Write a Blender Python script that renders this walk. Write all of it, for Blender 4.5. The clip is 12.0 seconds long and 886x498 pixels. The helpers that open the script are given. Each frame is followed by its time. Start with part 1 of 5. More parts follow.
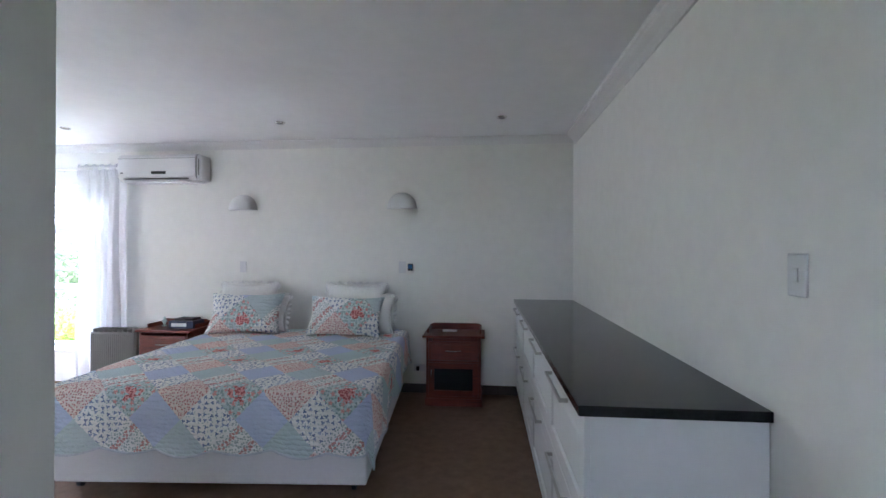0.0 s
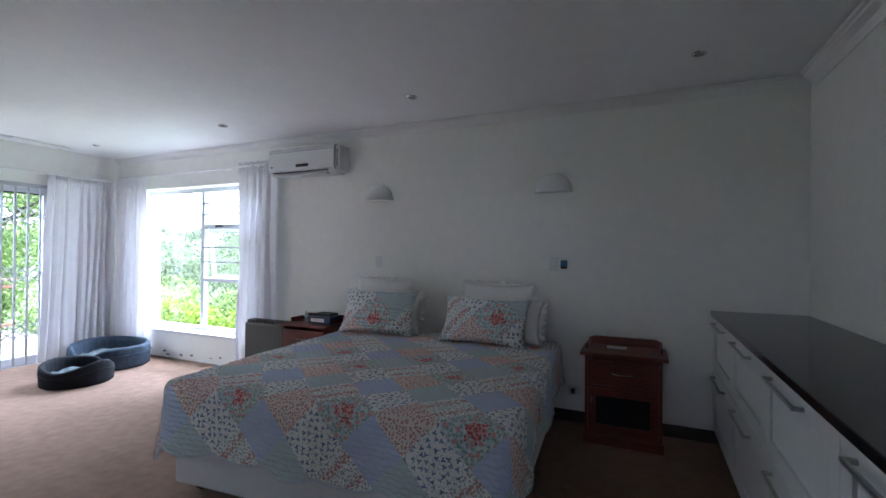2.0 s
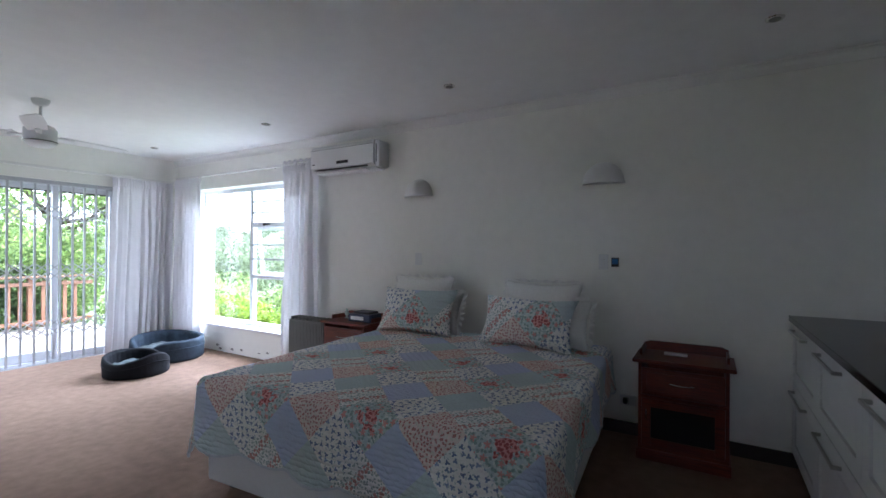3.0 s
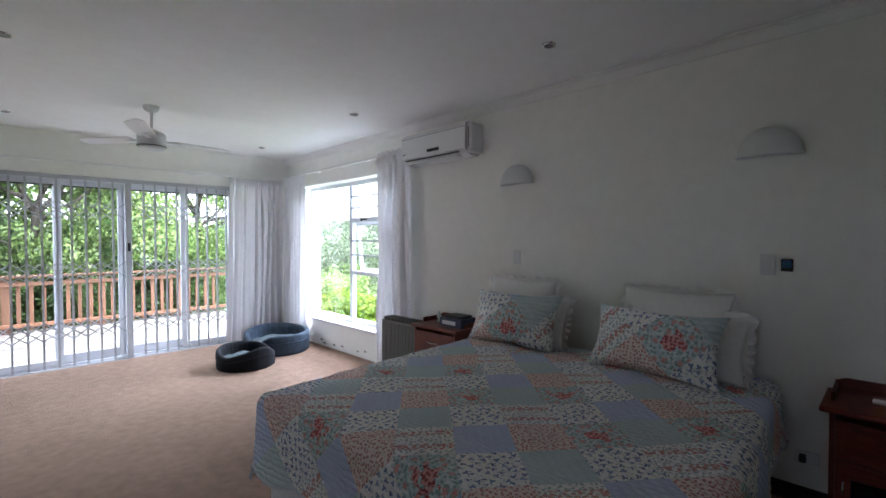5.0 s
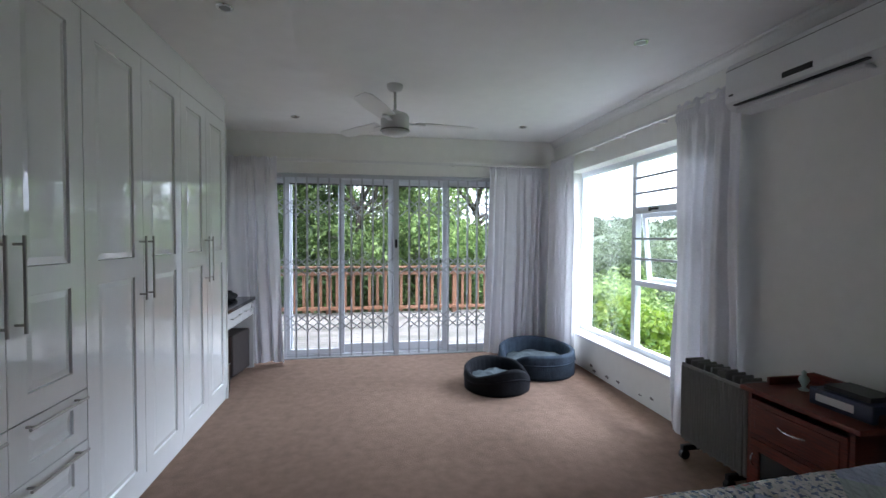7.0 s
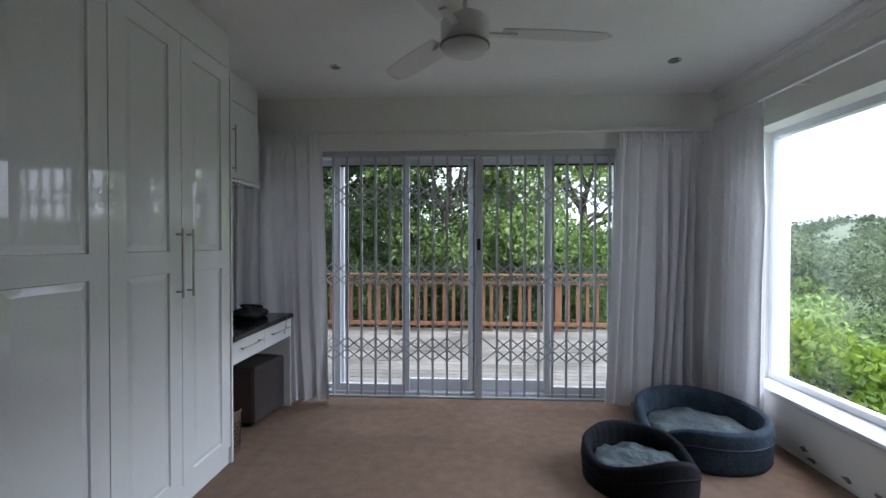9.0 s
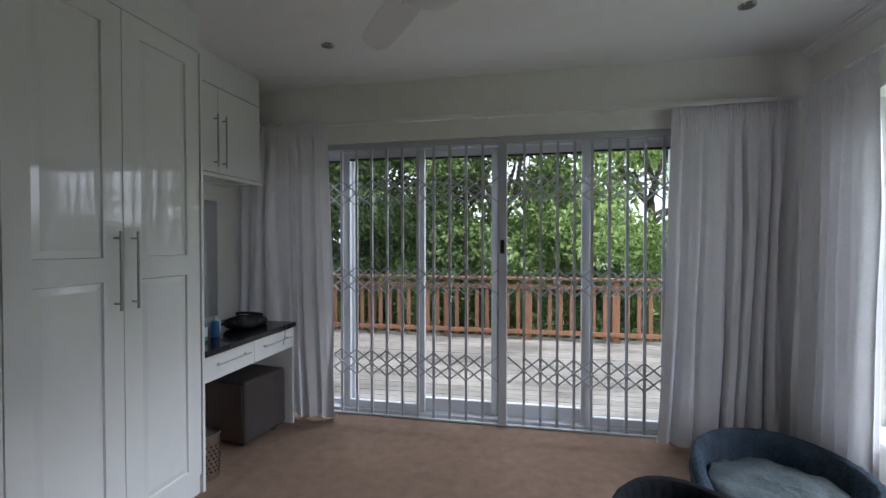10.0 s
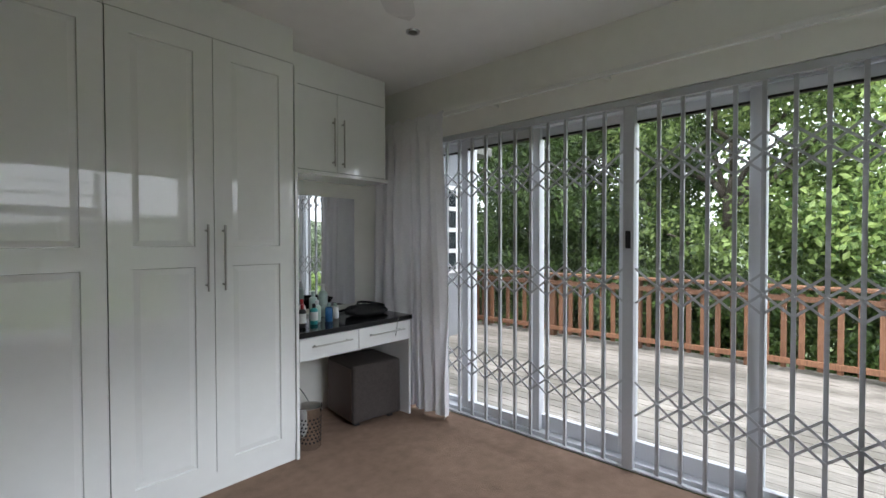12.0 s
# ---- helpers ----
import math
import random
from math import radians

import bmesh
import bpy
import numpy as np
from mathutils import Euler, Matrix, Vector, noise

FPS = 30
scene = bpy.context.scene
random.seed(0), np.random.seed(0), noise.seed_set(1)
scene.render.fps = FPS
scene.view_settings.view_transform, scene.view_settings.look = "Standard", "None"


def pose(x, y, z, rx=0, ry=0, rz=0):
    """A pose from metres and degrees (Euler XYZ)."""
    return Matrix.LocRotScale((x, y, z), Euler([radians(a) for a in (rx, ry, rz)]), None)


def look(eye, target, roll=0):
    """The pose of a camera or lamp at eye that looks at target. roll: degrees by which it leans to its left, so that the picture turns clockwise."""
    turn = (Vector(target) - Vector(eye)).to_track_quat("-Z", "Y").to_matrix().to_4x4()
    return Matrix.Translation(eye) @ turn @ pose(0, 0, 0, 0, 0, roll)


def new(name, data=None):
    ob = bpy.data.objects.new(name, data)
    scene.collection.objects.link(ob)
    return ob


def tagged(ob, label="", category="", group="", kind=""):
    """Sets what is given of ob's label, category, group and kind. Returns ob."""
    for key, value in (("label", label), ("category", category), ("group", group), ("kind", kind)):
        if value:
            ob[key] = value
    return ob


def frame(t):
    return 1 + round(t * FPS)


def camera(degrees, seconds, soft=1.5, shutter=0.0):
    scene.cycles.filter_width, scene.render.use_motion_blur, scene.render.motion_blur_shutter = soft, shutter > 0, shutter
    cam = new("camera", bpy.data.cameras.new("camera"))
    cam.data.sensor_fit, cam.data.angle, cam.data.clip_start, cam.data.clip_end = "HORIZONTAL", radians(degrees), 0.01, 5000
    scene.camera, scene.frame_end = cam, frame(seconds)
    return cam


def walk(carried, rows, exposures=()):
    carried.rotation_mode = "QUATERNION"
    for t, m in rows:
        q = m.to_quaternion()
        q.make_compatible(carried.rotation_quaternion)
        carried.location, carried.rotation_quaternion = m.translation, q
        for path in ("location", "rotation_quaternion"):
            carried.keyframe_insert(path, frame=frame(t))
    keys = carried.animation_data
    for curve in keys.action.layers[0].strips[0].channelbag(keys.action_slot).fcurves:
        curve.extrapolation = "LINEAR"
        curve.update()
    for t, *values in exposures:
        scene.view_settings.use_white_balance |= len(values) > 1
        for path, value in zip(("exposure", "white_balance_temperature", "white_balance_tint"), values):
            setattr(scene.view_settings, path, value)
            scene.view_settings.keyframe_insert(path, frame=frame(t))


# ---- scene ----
cam = camera(89.5, 12.0)
PATH = [
    (0, (0.528, 0.514, 1.437), (0.345, 2.505, 1.443), 0.1),
    (0.5, (0.546, 0.722, 1.414), (0.253, 2.7, 1.426), 0.2),
    (1, (0.477, 0.907, 1.396), (0.019, 2.853, 1.411), 0.2),
    (1.5, (0.42, 1.097, 1.373), (-0.233, 2.988, 1.389), 0.4),
    (2, (0.376, 1.254, 1.36), (-0.442, 3.079, 1.373), 0.5),
    (2.5, (0.389, 1.365, 1.353), (-0.553, 3.129, 1.36), 0.5),
    (4.5, (0.31, 1.787, 1.381), (-0.945, 3.343, 1.352), -0.0),
    (5, (0.196, 1.986, 1.408), (-1.228, 3.39, 1.364), -0.1),
    (5.5, (0.013, 2.265, 1.393), (-1.652, 3.373, 1.352), -0.1),
    (6, (-0.233, 2.44, 1.381), (-2.065, 3.24, 1.344), -0.1),
    (6.5, (-0.564, 2.588, 1.397), (-2.487, 3.136, 1.349), 0.0),
    (7, (-0.892, 2.723, 1.399), (-2.864, 3.054, 1.346), 0.2),
    (7.5, (-1.229, 2.808, 1.404), (-3.222, 2.958, 1.342), 0.1),
    (7.7, (-1.365, 2.825, 1.39), (-3.362, 2.925, 1.336), 0.1),
    (8.5, (-1.975, 2.80, 1.345), (-3.974, 2.765, 1.309), 0.1),
    (9.3, (-2.54, 3.06, 1.325), (-4.534, 2.905, 1.302), 0.1),
    (9.5, (-2.647, 3.126, 1.334), (-4.636, 2.919, 1.309), 0.1),
    (10, (-2.879, 3.275, 1.353), (-4.838, 2.876, 1.322), -0.0),
    (10.5, (-3.074, 3.448, 1.328), (-4.962, 2.789, 1.302), -0.2),
    (11, (-3.238, 3.64, 1.334), (-5.005, 2.704, 1.299), -0.2),
    (11.5, (-3.401, 3.826, 1.334), (-5.018, 2.65, 1.293), -0.1),
    (12, (-3.569, 3.958, 1.317), (-5.058, 2.624, 1.279), -0.1),
]
EXPOSURES = [(0.0, 2.8, 5500, 14), (0.5, 2.4, 5480, 14), (1.0, 2.17, 5500, 14), (2.0, 1.6, 5500, 14),
             (2.7, 1.54, 5550, 14), (4.5, 1.45, 5800, 14), (5.5, 1.1, 5850, 13), (6.2, 0.8, 5750, 12),
             (7.0, 0.52, 5750, 12), (9.5, -0.33, 6000, 11), (10.2, -0.16, 6150, 11), (11.0, 0.14, 6300, 10),
             (11.5, 0.08, 6380, 10), (12.0, 0.05, 6450, 10)]
walk(cam, [(t, look(eye, target, roll)) for t, eye, target, roll in PATH], EXPOSURES)

# ---- daylight: an overcast sky ----
world = bpy.data.worlds.new("overcast_sky")
scene.world = world
world.use_nodes = True
wn, wl = world.node_tree.nodes, world.node_tree.links
sky = wn.new("ShaderNodeTexSky")
sky.sky_type, sky.sun_disc = "NISHITA", False
sky.sun_elevation, sky.sun_rotation = radians(74), radians(37)
sky.dust_density = 4.0
veil = wn.new("ShaderNodeMix")
veil.data_type = "RGBA"
veil.inputs[0].default_value = 0.72
veil.inputs[7].default_value = (13.0, 13.6, 14.6, 1)
wl.new(sky.outputs[0], veil.inputs[6])
wl.new(veil.outputs[2], wn["Background"].inputs[0])
wn["Background"].inputs[1].default_value = 0.27

sun = new("sun", bpy.data.lights.new("sun", "SUN"))
sun.data.energy, sun.data.angle, sun.data.color = 2.6, radians(20), (1.0, 0.96, 0.9)
sun.matrix_world = look((0, 0, 20), (-3, -4, 2))


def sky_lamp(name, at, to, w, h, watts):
    """An area lamp added outside an opening to lift the room beyond the sky's light."""
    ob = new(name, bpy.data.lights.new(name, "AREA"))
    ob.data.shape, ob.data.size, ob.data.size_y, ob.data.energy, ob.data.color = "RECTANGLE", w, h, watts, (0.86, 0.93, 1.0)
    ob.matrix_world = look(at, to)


sky_lamp("sky_fill_doors", (-7.9, 2.75, 3.03), (-3.0, 2.75, 1.1), 3.2, 0.65, 100)
sky_lamp("sky_fill_window", (-4.9, 6.7, 3.08), (-4.0, 2.5, 1.1), 3.0, 0.65, 120)
sky_lamp("sky_fill_garden", (-5.2, 12.0, 5.0), (-4.6, 1.5, 0.8), 7.0, 1.2, 650)

# ---- materials ----
def mat(name, color, rough=0.6, metal=0.0, vary=0.12, scale=6.0, bump=0.0, bscale=60.0, coat=0.0, spec=0.5):
    m = bpy.data.materials.new(name)
    m.use_nodes = True
    n, l = m.node_tree.nodes, m.node_tree.links
    b = n["Principled BSDF"]
    b.inputs["Roughness"].default_value = rough
    b.inputs["Metallic"].default_value = metal
    b.inputs["Coat Weight"].default_value = coat
    b.inputs["Specular IOR Level"].default_value = spec
    tc = n.new("ShaderNodeTexCoord")
    t1, t2 = n.new("ShaderNodeTexNoise"), n.new("ShaderNodeTexNoise")
    t1.inputs["Scale"].default_value, t2.inputs["Scale"].default_value = scale, scale * 9
    t1.inputs["Detail"].default_value = 4
    for t in (t1, t2):
        l.new(tc.outputs["Object"], t.inputs["Vector"])
    add = n.new("ShaderNodeMath")
    add.operation = "MULTIPLY_ADD"
    add.inputs[1].default_value = 0.6
    l.new(t2.outputs["Fac"], add.inputs[0])
    half = n.new("ShaderNodeMath")
    half.operation = "MULTIPLY"
    half.inputs[1].default_value = 0.4
    l.new(t1.outputs["Fac"], half.inputs[0])
    l.new(half.outputs[0], add.inputs[2])
    ramp = n.new("ShaderNodeValToRGB")
    ramp.color_ramp.elements[0].position, ramp.color_ramp.elements[1].position = 0.3, 0.7
    ramp.color_ramp.elements[0].color = (*[c * (1 - vary) for c in color], 1)
    ramp.color_ramp.elements[1].color = (*[min(1, c * (1 + vary)) for c in color], 1)
    l.new(add.outputs[0], ramp.inputs[0])
    l.new(ramp.outputs[0], b.inputs["Base Color"])
    if bump:
        t3, bp = n.new("ShaderNodeTexNoise"), n.new("ShaderNodeBump")
        t3.inputs["Scale"].default_value, t3.inputs["Detail"].default_value = bscale, 3
        bp.inputs["Strength"].default_value, bp.inputs["Distance"].default_value = bump, 0.01
        l.new(tc.outputs["Object"], t3.inputs["Vector"])
        l.new(t3.outputs["Fac"], bp.inputs["Height"])
        l.new(bp.outputs[0], b.inputs["Normal"])
    return m


def glass_mat(name, tint=(1, 1, 1)):
    m = bpy.data.materials.new(name)
    m.use_nodes = True
    n, l = m.node_tree.nodes, m.node_tree.links
    clear, gloss, mix, fres = n.new("ShaderNodeBsdfTransparent"), n.new("ShaderNodeBsdfGlossy"), n.new("ShaderNodeMixShader"), n.new("ShaderNodeFresnel")
    clear.inputs[0].default_value = (*tint, 1)
    gloss.inputs["Roughness"].default_value = 0.02
    fres.inputs[0].default_value = 1.45
    l.new(fres.outputs[0], mix.inputs[0])
    l.new(clear.outputs[0], mix.inputs[1])
    l.new(gloss.outputs[0], mix.inputs[2])
    l.new(mix.outputs[0], n["Material Output"].inputs[0])
    return m


def cloth_mat(name, color, through_it, vary=0.06):
    """Thin cloth that lets part of the light through."""
    m = mat(name, color, 0.9, vary=vary, scale=9, bump=0.15, bscale=240, spec=0.1)
    n, l = m.node_tree.nodes, m.node_tree.links
    tr, mix = n.new("ShaderNodeBsdfTranslucent"), n.new("ShaderNodeMixShader")
    tr.inputs[0].default_value = (*color, 1)
    mix.inputs[0].default_value = through_it
    l.new(n["Principled BSDF"].outputs[0], mix.inputs[1])
    l.new(tr.outputs[0], mix.inputs[2])
    l.new(mix.outputs[0], n["Material Output"].inputs[0])
    return m


def leaf_mat(name, dark, light):
    m = bpy.data.materials.new(name)
    m.use_nodes = True
    n, l = m.node_tree.nodes, m.node_tree.links
    geo, ramp = n.new("ShaderNodeNewGeometry"), n.new("ShaderNodeValToRGB")
    ramp.color_ramp.elements[0].color, ramp.color_ramp.elements[1].color = (*dark, 1), (*light, 1)
    l.new(geo.outputs["Random Per Island"], ramp.inputs[0])
    b = n["Principled BSDF"]
    b.inputs["Roughness"].default_value = 0.45
    l.new(ramp.outputs[0], b.inputs["Base Color"])
    tr, mix = n.new("ShaderNodeBsdfTranslucent"), n.new("ShaderNodeMixShader")
    mix.inputs[0].default_value = 0.45
    l.new(ramp.outputs[0], tr.inputs[0])
    l.new(b.outputs[0], mix.inputs[1])
    l.new(tr.outputs[0], mix.inputs[2])
    l.new(mix.outputs[0], n["Material Output"].inputs[0])
    return m


def wood_mat(name, dark, light, rough=0.4, scale=2.0, axis=0, coat=0.0, per_piece=0.0):
    """Wood with its grain along one axis of the object."""
    m = bpy.data.materials.new(name)
    m.use_nodes = True
    n, l = m.node_tree.nodes, m.node_tree.links
    b = n["Principled BSDF"]
    b.inputs["Roughness"].default_value, b.inputs["Coat Weight"].default_value = rough, coat
    tc, mp, tx, ramp = n.new("ShaderNodeTexCoord"), n.new("ShaderNodeMapping"), n.new("ShaderNodeTexNoise"), n.new("ShaderNodeValToRGB")
    s = [22.0 * scale] * 3
    s[axis] = 1.4 * scale
    mp.inputs["Scale"].default_value = s
    tx.inputs["Detail"].default_value, tx.inputs["Distortion"].default_value = 6, 0.6
    ramp.color_ramp.elements[0].position, ramp.color_ramp.elements[1].position = 0.3, 0.72
    ramp.color_ramp.elements[0].color, ramp.color_ramp.elements[1].color = (*dark, 1), (*light, 1)
    l.new(tc.outputs["Object"], mp.inputs[0])
    l.new(mp.outputs[0], tx.inputs["Vector"])
    l.new(tx.outputs["Fac"], ramp.inputs[0])
    out = ramp.outputs[0]
    if per_piece:
        info, hsv, rng = n.new("ShaderNodeObjectInfo"), n.new("ShaderNodeHueSaturation"), n.new("ShaderNodeMapRange")
        rng.inputs["To Min"].default_value, rng.inputs["To Max"].default_value = 1 - per_piece, 1 + per_piece
        l.new(info.outputs["Random"], rng.inputs[0])
        l.new(rng.outputs[0], hsv.inputs["Value"])
        l.new(out, hsv.inputs["Color"])
        out = hsv.outputs[0]
    l.new(out, b.inputs["Base Color"])
    bp = n.new("ShaderNodeBump")
    bp.inputs["Strength"].default_value, bp.inputs["Distance"].default_value = 0.25, 0.004
    l.new(tx.outputs["Fac"], bp.inputs["Height"])
    l.new(bp.outputs[0], b.inputs["Normal"])
    return m


WALL = mat("cream_wall_paint", (0.87, 0.86, 0.815), 0.75, vary=0.03, scale=1.2, bump=0.06, bscale=90)
CEIL = mat("white_ceiling_paint", (0.89, 0.89, 0.89), 0.85, vary=0.025, scale=0.9, bump=0.05, bscale=70)
TRIM = mat("white_plaster_moulding", (0.78, 0.77, 0.75), 0.6, vary=0.03)
CARPET = mat("beige_carpet", (0.275, 0.187, 0.140), 0.95, vary=0.19, scale=1.4, bump=0.6, bscale=420, spec=0.05)
SKIRT = mat("dark_skirting", (0.035, 0.025, 0.02), 0.5)
GLOSS = mat("white_gloss_lacquer", (0.88, 0.895, 0.89), 0.05, vary=0.015, scale=2, coat=0.8, bump=0.01, bscale=8)
SATIN = mat("white_satin_paint", (0.76, 0.76, 0.76), 0.35, vary=0.02, scale=2)
GRANITE = mat("black_granite", (0.014, 0.014, 0.016), 0.12, vary=0.5, scale=60, spec=0.28)
STEEL = mat("brushed_steel", (0.5, 0.49, 0.47), 0.3, 1.0, vary=0.05)
CHROME = mat("chrome", (0.7, 0.7, 0.7), 0.12, 1.0, vary=0.03)
ALU = mat("white_powder_coat", (0.74, 0.76, 0.8), 0.4, vary=0.02)
PLASTIC = mat("white_plastic", (0.75, 0.75, 0.75), 0.4, vary=0.02)
BLACK = mat("black_plastic", (0.012, 0.012, 0.014), 0.4, vary=0.1)
GREYPL = mat("grey_enamel", (0.20, 0.20, 0.19), 0.45, vary=0.05)
SHEER = cloth_mat("white_voile", (0.85, 0.84, 0.87), 0.06)
LINEN = mat("white_linen", (0.82, 0.81, 0.79), 0.9, vary=0.04, scale=5, bump=0.3, bscale=120, spec=0.1)
BASE = mat("white_bed_base_fabric", (0.72, 0.71, 0.73), 0.9, vary=0.03, bump=0.1, bscale=300, spec=0.1)
MAHOG = wood_mat("red_mahogany", (0.065, 0.009, 0.004), (0.20, 0.028, 0.010), 0.4, 1.6, 0, coat=0.0)
DECKW = wood_mat("weathered_deck_wood", (0.17, 0.155, 0.14), (0.36, 0.335, 0.305), 0.75, 1.2, 1, per_piece=0.15)


def stained(m, scale, low, high, dark):
    """Grey weather stains with uneven edges that run on across the boards."""
    n, l = m.node_tree.nodes, m.node_tree.links
    b = n["Principled BSDF"]
    source = b.inputs["Base Color"].links[0].from_socket
    geo, mp, tx, ramp, mix = n.new("ShaderNodeNewGeometry"), n.new("ShaderNodeMapping"), n.new("ShaderNodeTexNoise"), n.new("ShaderNodeValToRGB"), n.new("ShaderNodeMix")
    mp.inputs["Scale"].default_value = (1.6, 0.6, 1)
    tx.inputs["Scale"].default_value, tx.inputs["Detail"].default_value, tx.inputs["Roughness"].default_value = scale, 7, 0.65
    ramp.color_ramp.elements[0].position, ramp.color_ramp.elements[1].position = low, high
    ramp.color_ramp.elements[0].color, ramp.color_ramp.elements[1].color = (dark, dark, dark * 0.96, 1), (1, 1, 1, 1)
    mix.data_type, mix.blend_type = "RGBA", "MULTIPLY"
    mix.inputs[0].default_value = 1.0
    l.new(geo.outputs["Position"], mp.inputs[0])
    l.new(mp.outputs[0], tx.inputs["Vector"])
    l.new(tx.outputs["Fac"], ramp.inputs[0])
    l.new(source, mix.inputs[6])
    l.new(ramp.outputs[0], mix.inputs[7])
    l.new(mix.outputs[2], b.inputs["Base Color"])


stained(DECKW, 1.5, 0.40, 0.58, 0.5)
RAILW = wood_mat("orange_stained_timber", (0.12, 0.055, 0.03), (0.28, 0.135, 0.072), 0.6, 1.2, 2, per_piece=0.2)
BARK = mat("grey_bark", (0.09, 0.075, 0.06), 0.9, vary=0.4, scale=8, bump=0.8, bscale=20)
LEAF = leaf_mat("tree_leaves", (0.03, 0.065, 0.02), (0.34, 0.46, 0.15))
# Lighter leaves: the brightness of sky-lit foliage is put into the colour.
LEAFB = leaf_mat("sky_lit_broad_leaves", (0.07, 0.15, 0.04), (0.52, 0.66, 0.23))
# Darker leaves: shade under and within the trees is put into the colour.
LEAFD = leaf_mat("shaded_tree_leaves", (0.018, 0.04, 0.014), (0.13, 0.21, 0.055))
SHRUB = leaf_mat("yellow_green_shrub_leaves", (0.10, 0.2, 0.02), (0.32, 0.42, 0.05))
# Paled and greyed: distance haze is put into the leaf colour.
FARLEAF = leaf_mat("haze_tinted_far_leaves", (0.07, 0.10, 0.055), (0.27, 0.34, 0.19))
GRASS = mat("garden_ground", (0.09, 0.13, 0.045), 0.95, vary=0.4, scale=0.6, bump=0.4, bscale=8)
# Greyed white: the bars' backlit shade is put into the colour.
GATEM = mat("backlit_white_paint", (0.50, 0.51, 0.54), 0.4, vary=0.04)
# Greyed green, with the hill's distance haze put into the colour.
HILL = mat("haze_tinted_hill", (0.16, 0.2, 0.13), 0.95, vary=0.45, scale=0.25, bump=0.5, bscale=2)
DOGBLUE = mat("blue_velour", (0.042, 0.058, 0.080), 0.9, vary=0.5, scale=14, bump=0.4, bscale=80, spec=0.15)
DOGDARK = mat("dark_velour", (0.007, 0.008, 0.011), 0.85, vary=0.3, scale=14, bump=0.3, bscale=80, spec=0.2)
DOGPAD = mat("grey_fleece_pad", (0.10, 0.12, 0.13), 0.95, vary=0.25, scale=9, bump=0.5, bscale=60, spec=0.05)
SUEDE = mat("grey_suede", (0.07, 0.06, 0.057), 0.9, vary=0.15, scale=8, bump=0.2, bscale=150, spec=0.1)
LEATHER = mat("brown_leather", (0.06, 0.03, 0.022), 0.5, vary=0.15, scale=8, bump=0.1, bscale=90)
GLASS = glass_mat("window_glass")
MIRROR = mat("mirror_silver", (0.86, 0.87, 0.87), 0.01, 1.0, vary=0.0)
BLUE = mat("blue_plastic", (0.02, 0.12, 0.3), 0.35)
RED = mat("red_plastic", (0.45, 0.02, 0.03), 0.35)
TEAL = mat("teal_plastic", (0.03, 0.3, 0.3), 0.3)
PALE = mat("pale_green_plastic", (0.5, 0.62, 0.58), 0.3)
# White render given a mid grey: the wall's shade is in its colour.
OUTWALL = mat("shaded_white_render", (0.22, 0.23, 0.25), 0.85, vary=0.06, bump=0.1)
DARKSHEET = mat("dark_pane_and_niche_shade", (0.02, 0.025, 0.03), 0.08)


# ---- mesh helpers ----
def link(name, bm, material, parent=None, label="", smooth=False):
    me = bpy.data.meshes.new(name)
    bm.to_mesh(me)
    bm.free()
    if smooth:
        me.polygons.foreach_set("use_smooth", [True] * len(me.polygons))
    me.materials.append(material)
    ob = new(name, me)
    if parent:
        ob.parent = parent
    if label:
        ob["label"] = label
    return ob


part = link


def empty(name, at, label, category, group="", kind=""):
    e = new(name)
    e.empty_display_size = 0.05
    e.matrix_world = at if isinstance(at, Matrix) else Matrix.Translation(at)
    bpy.context.view_layer.update()
    return tagged(e, label, category, group, kind)


def box(bm, x0, x1, y0, y1, z0, z1, bevel=0.0, seg=2):
    vs = [bm.verts.new((x, y, z)) for x in (x0, x1) for y in (y0, y1) for z in (z0, z1)]
    quads = ((0, 1, 3, 2), (4, 6, 7, 5), (0, 4, 5, 1), (2, 3, 7, 6), (0, 2, 6, 4), (1, 5, 7, 3))
    fs = [bm.faces.new([vs[i] for i in q]) for q in quads]
    if bevel:
        es = list({e for f in fs for e in f.edges})
        bmesh.ops.bevel(bm, geom=es, offset=bevel, segments=seg, profile=0.5, affect="EDGES")
    return bm


def boxes(*rows, bevel=0.0):
    bm = bmesh.new()
    for r in rows:
        box(bm, *r, bevel=bevel)
    bmesh.ops.recalc_face_normals(bm, faces=bm.faces)
    return bm


def lathe(profile, n=32, squash=1.0, axis="z"):
    """A turned solid from rows of radius and height."""
    bm = bmesh.new()
    rings = []
    for r, z in profile:
        ring = []
        for k in range(n):
            a = 2 * math.pi * k / n
            ring.append(bm.verts.new((r * math.cos(a), r * squash * math.sin(a), z)))
        rings.append(ring)
    for a, b in zip(rings, rings[1:]):
        for k in range(n):
            bm.faces.new((a[k], a[(k + 1) % n], b[(k + 1) % n], b[k]))
    bm.faces.new(rings[0][::-1])
    bm.faces.new(rings[-1])
    return bm


def rod(bm, a, b, r, n=8, r2=None):
    a, b = Vector(a), Vector(b)
    q = (b - a).to_track_quat("Z", "Y")
    r2 = r if r2 is None else r2
    lo = [bm.verts.new(a + q @ Vector((r * math.cos(2 * math.pi * k / n), r * math.sin(2 * math.pi * k / n), 0))) for k in range(n)]
    hi = [bm.verts.new(b + q @ Vector((r2 * math.cos(2 * math.pi * k / n), r2 * math.sin(2 * math.pi * k / n), 0))) for k in range(n)]
    for k in range(n):
        bm.faces.new((lo[k], lo[(k + 1) % n], hi[(k + 1) % n], hi[k]))
    bm.faces.new(lo[::-1])
    bm.faces.new(hi)
    return bm


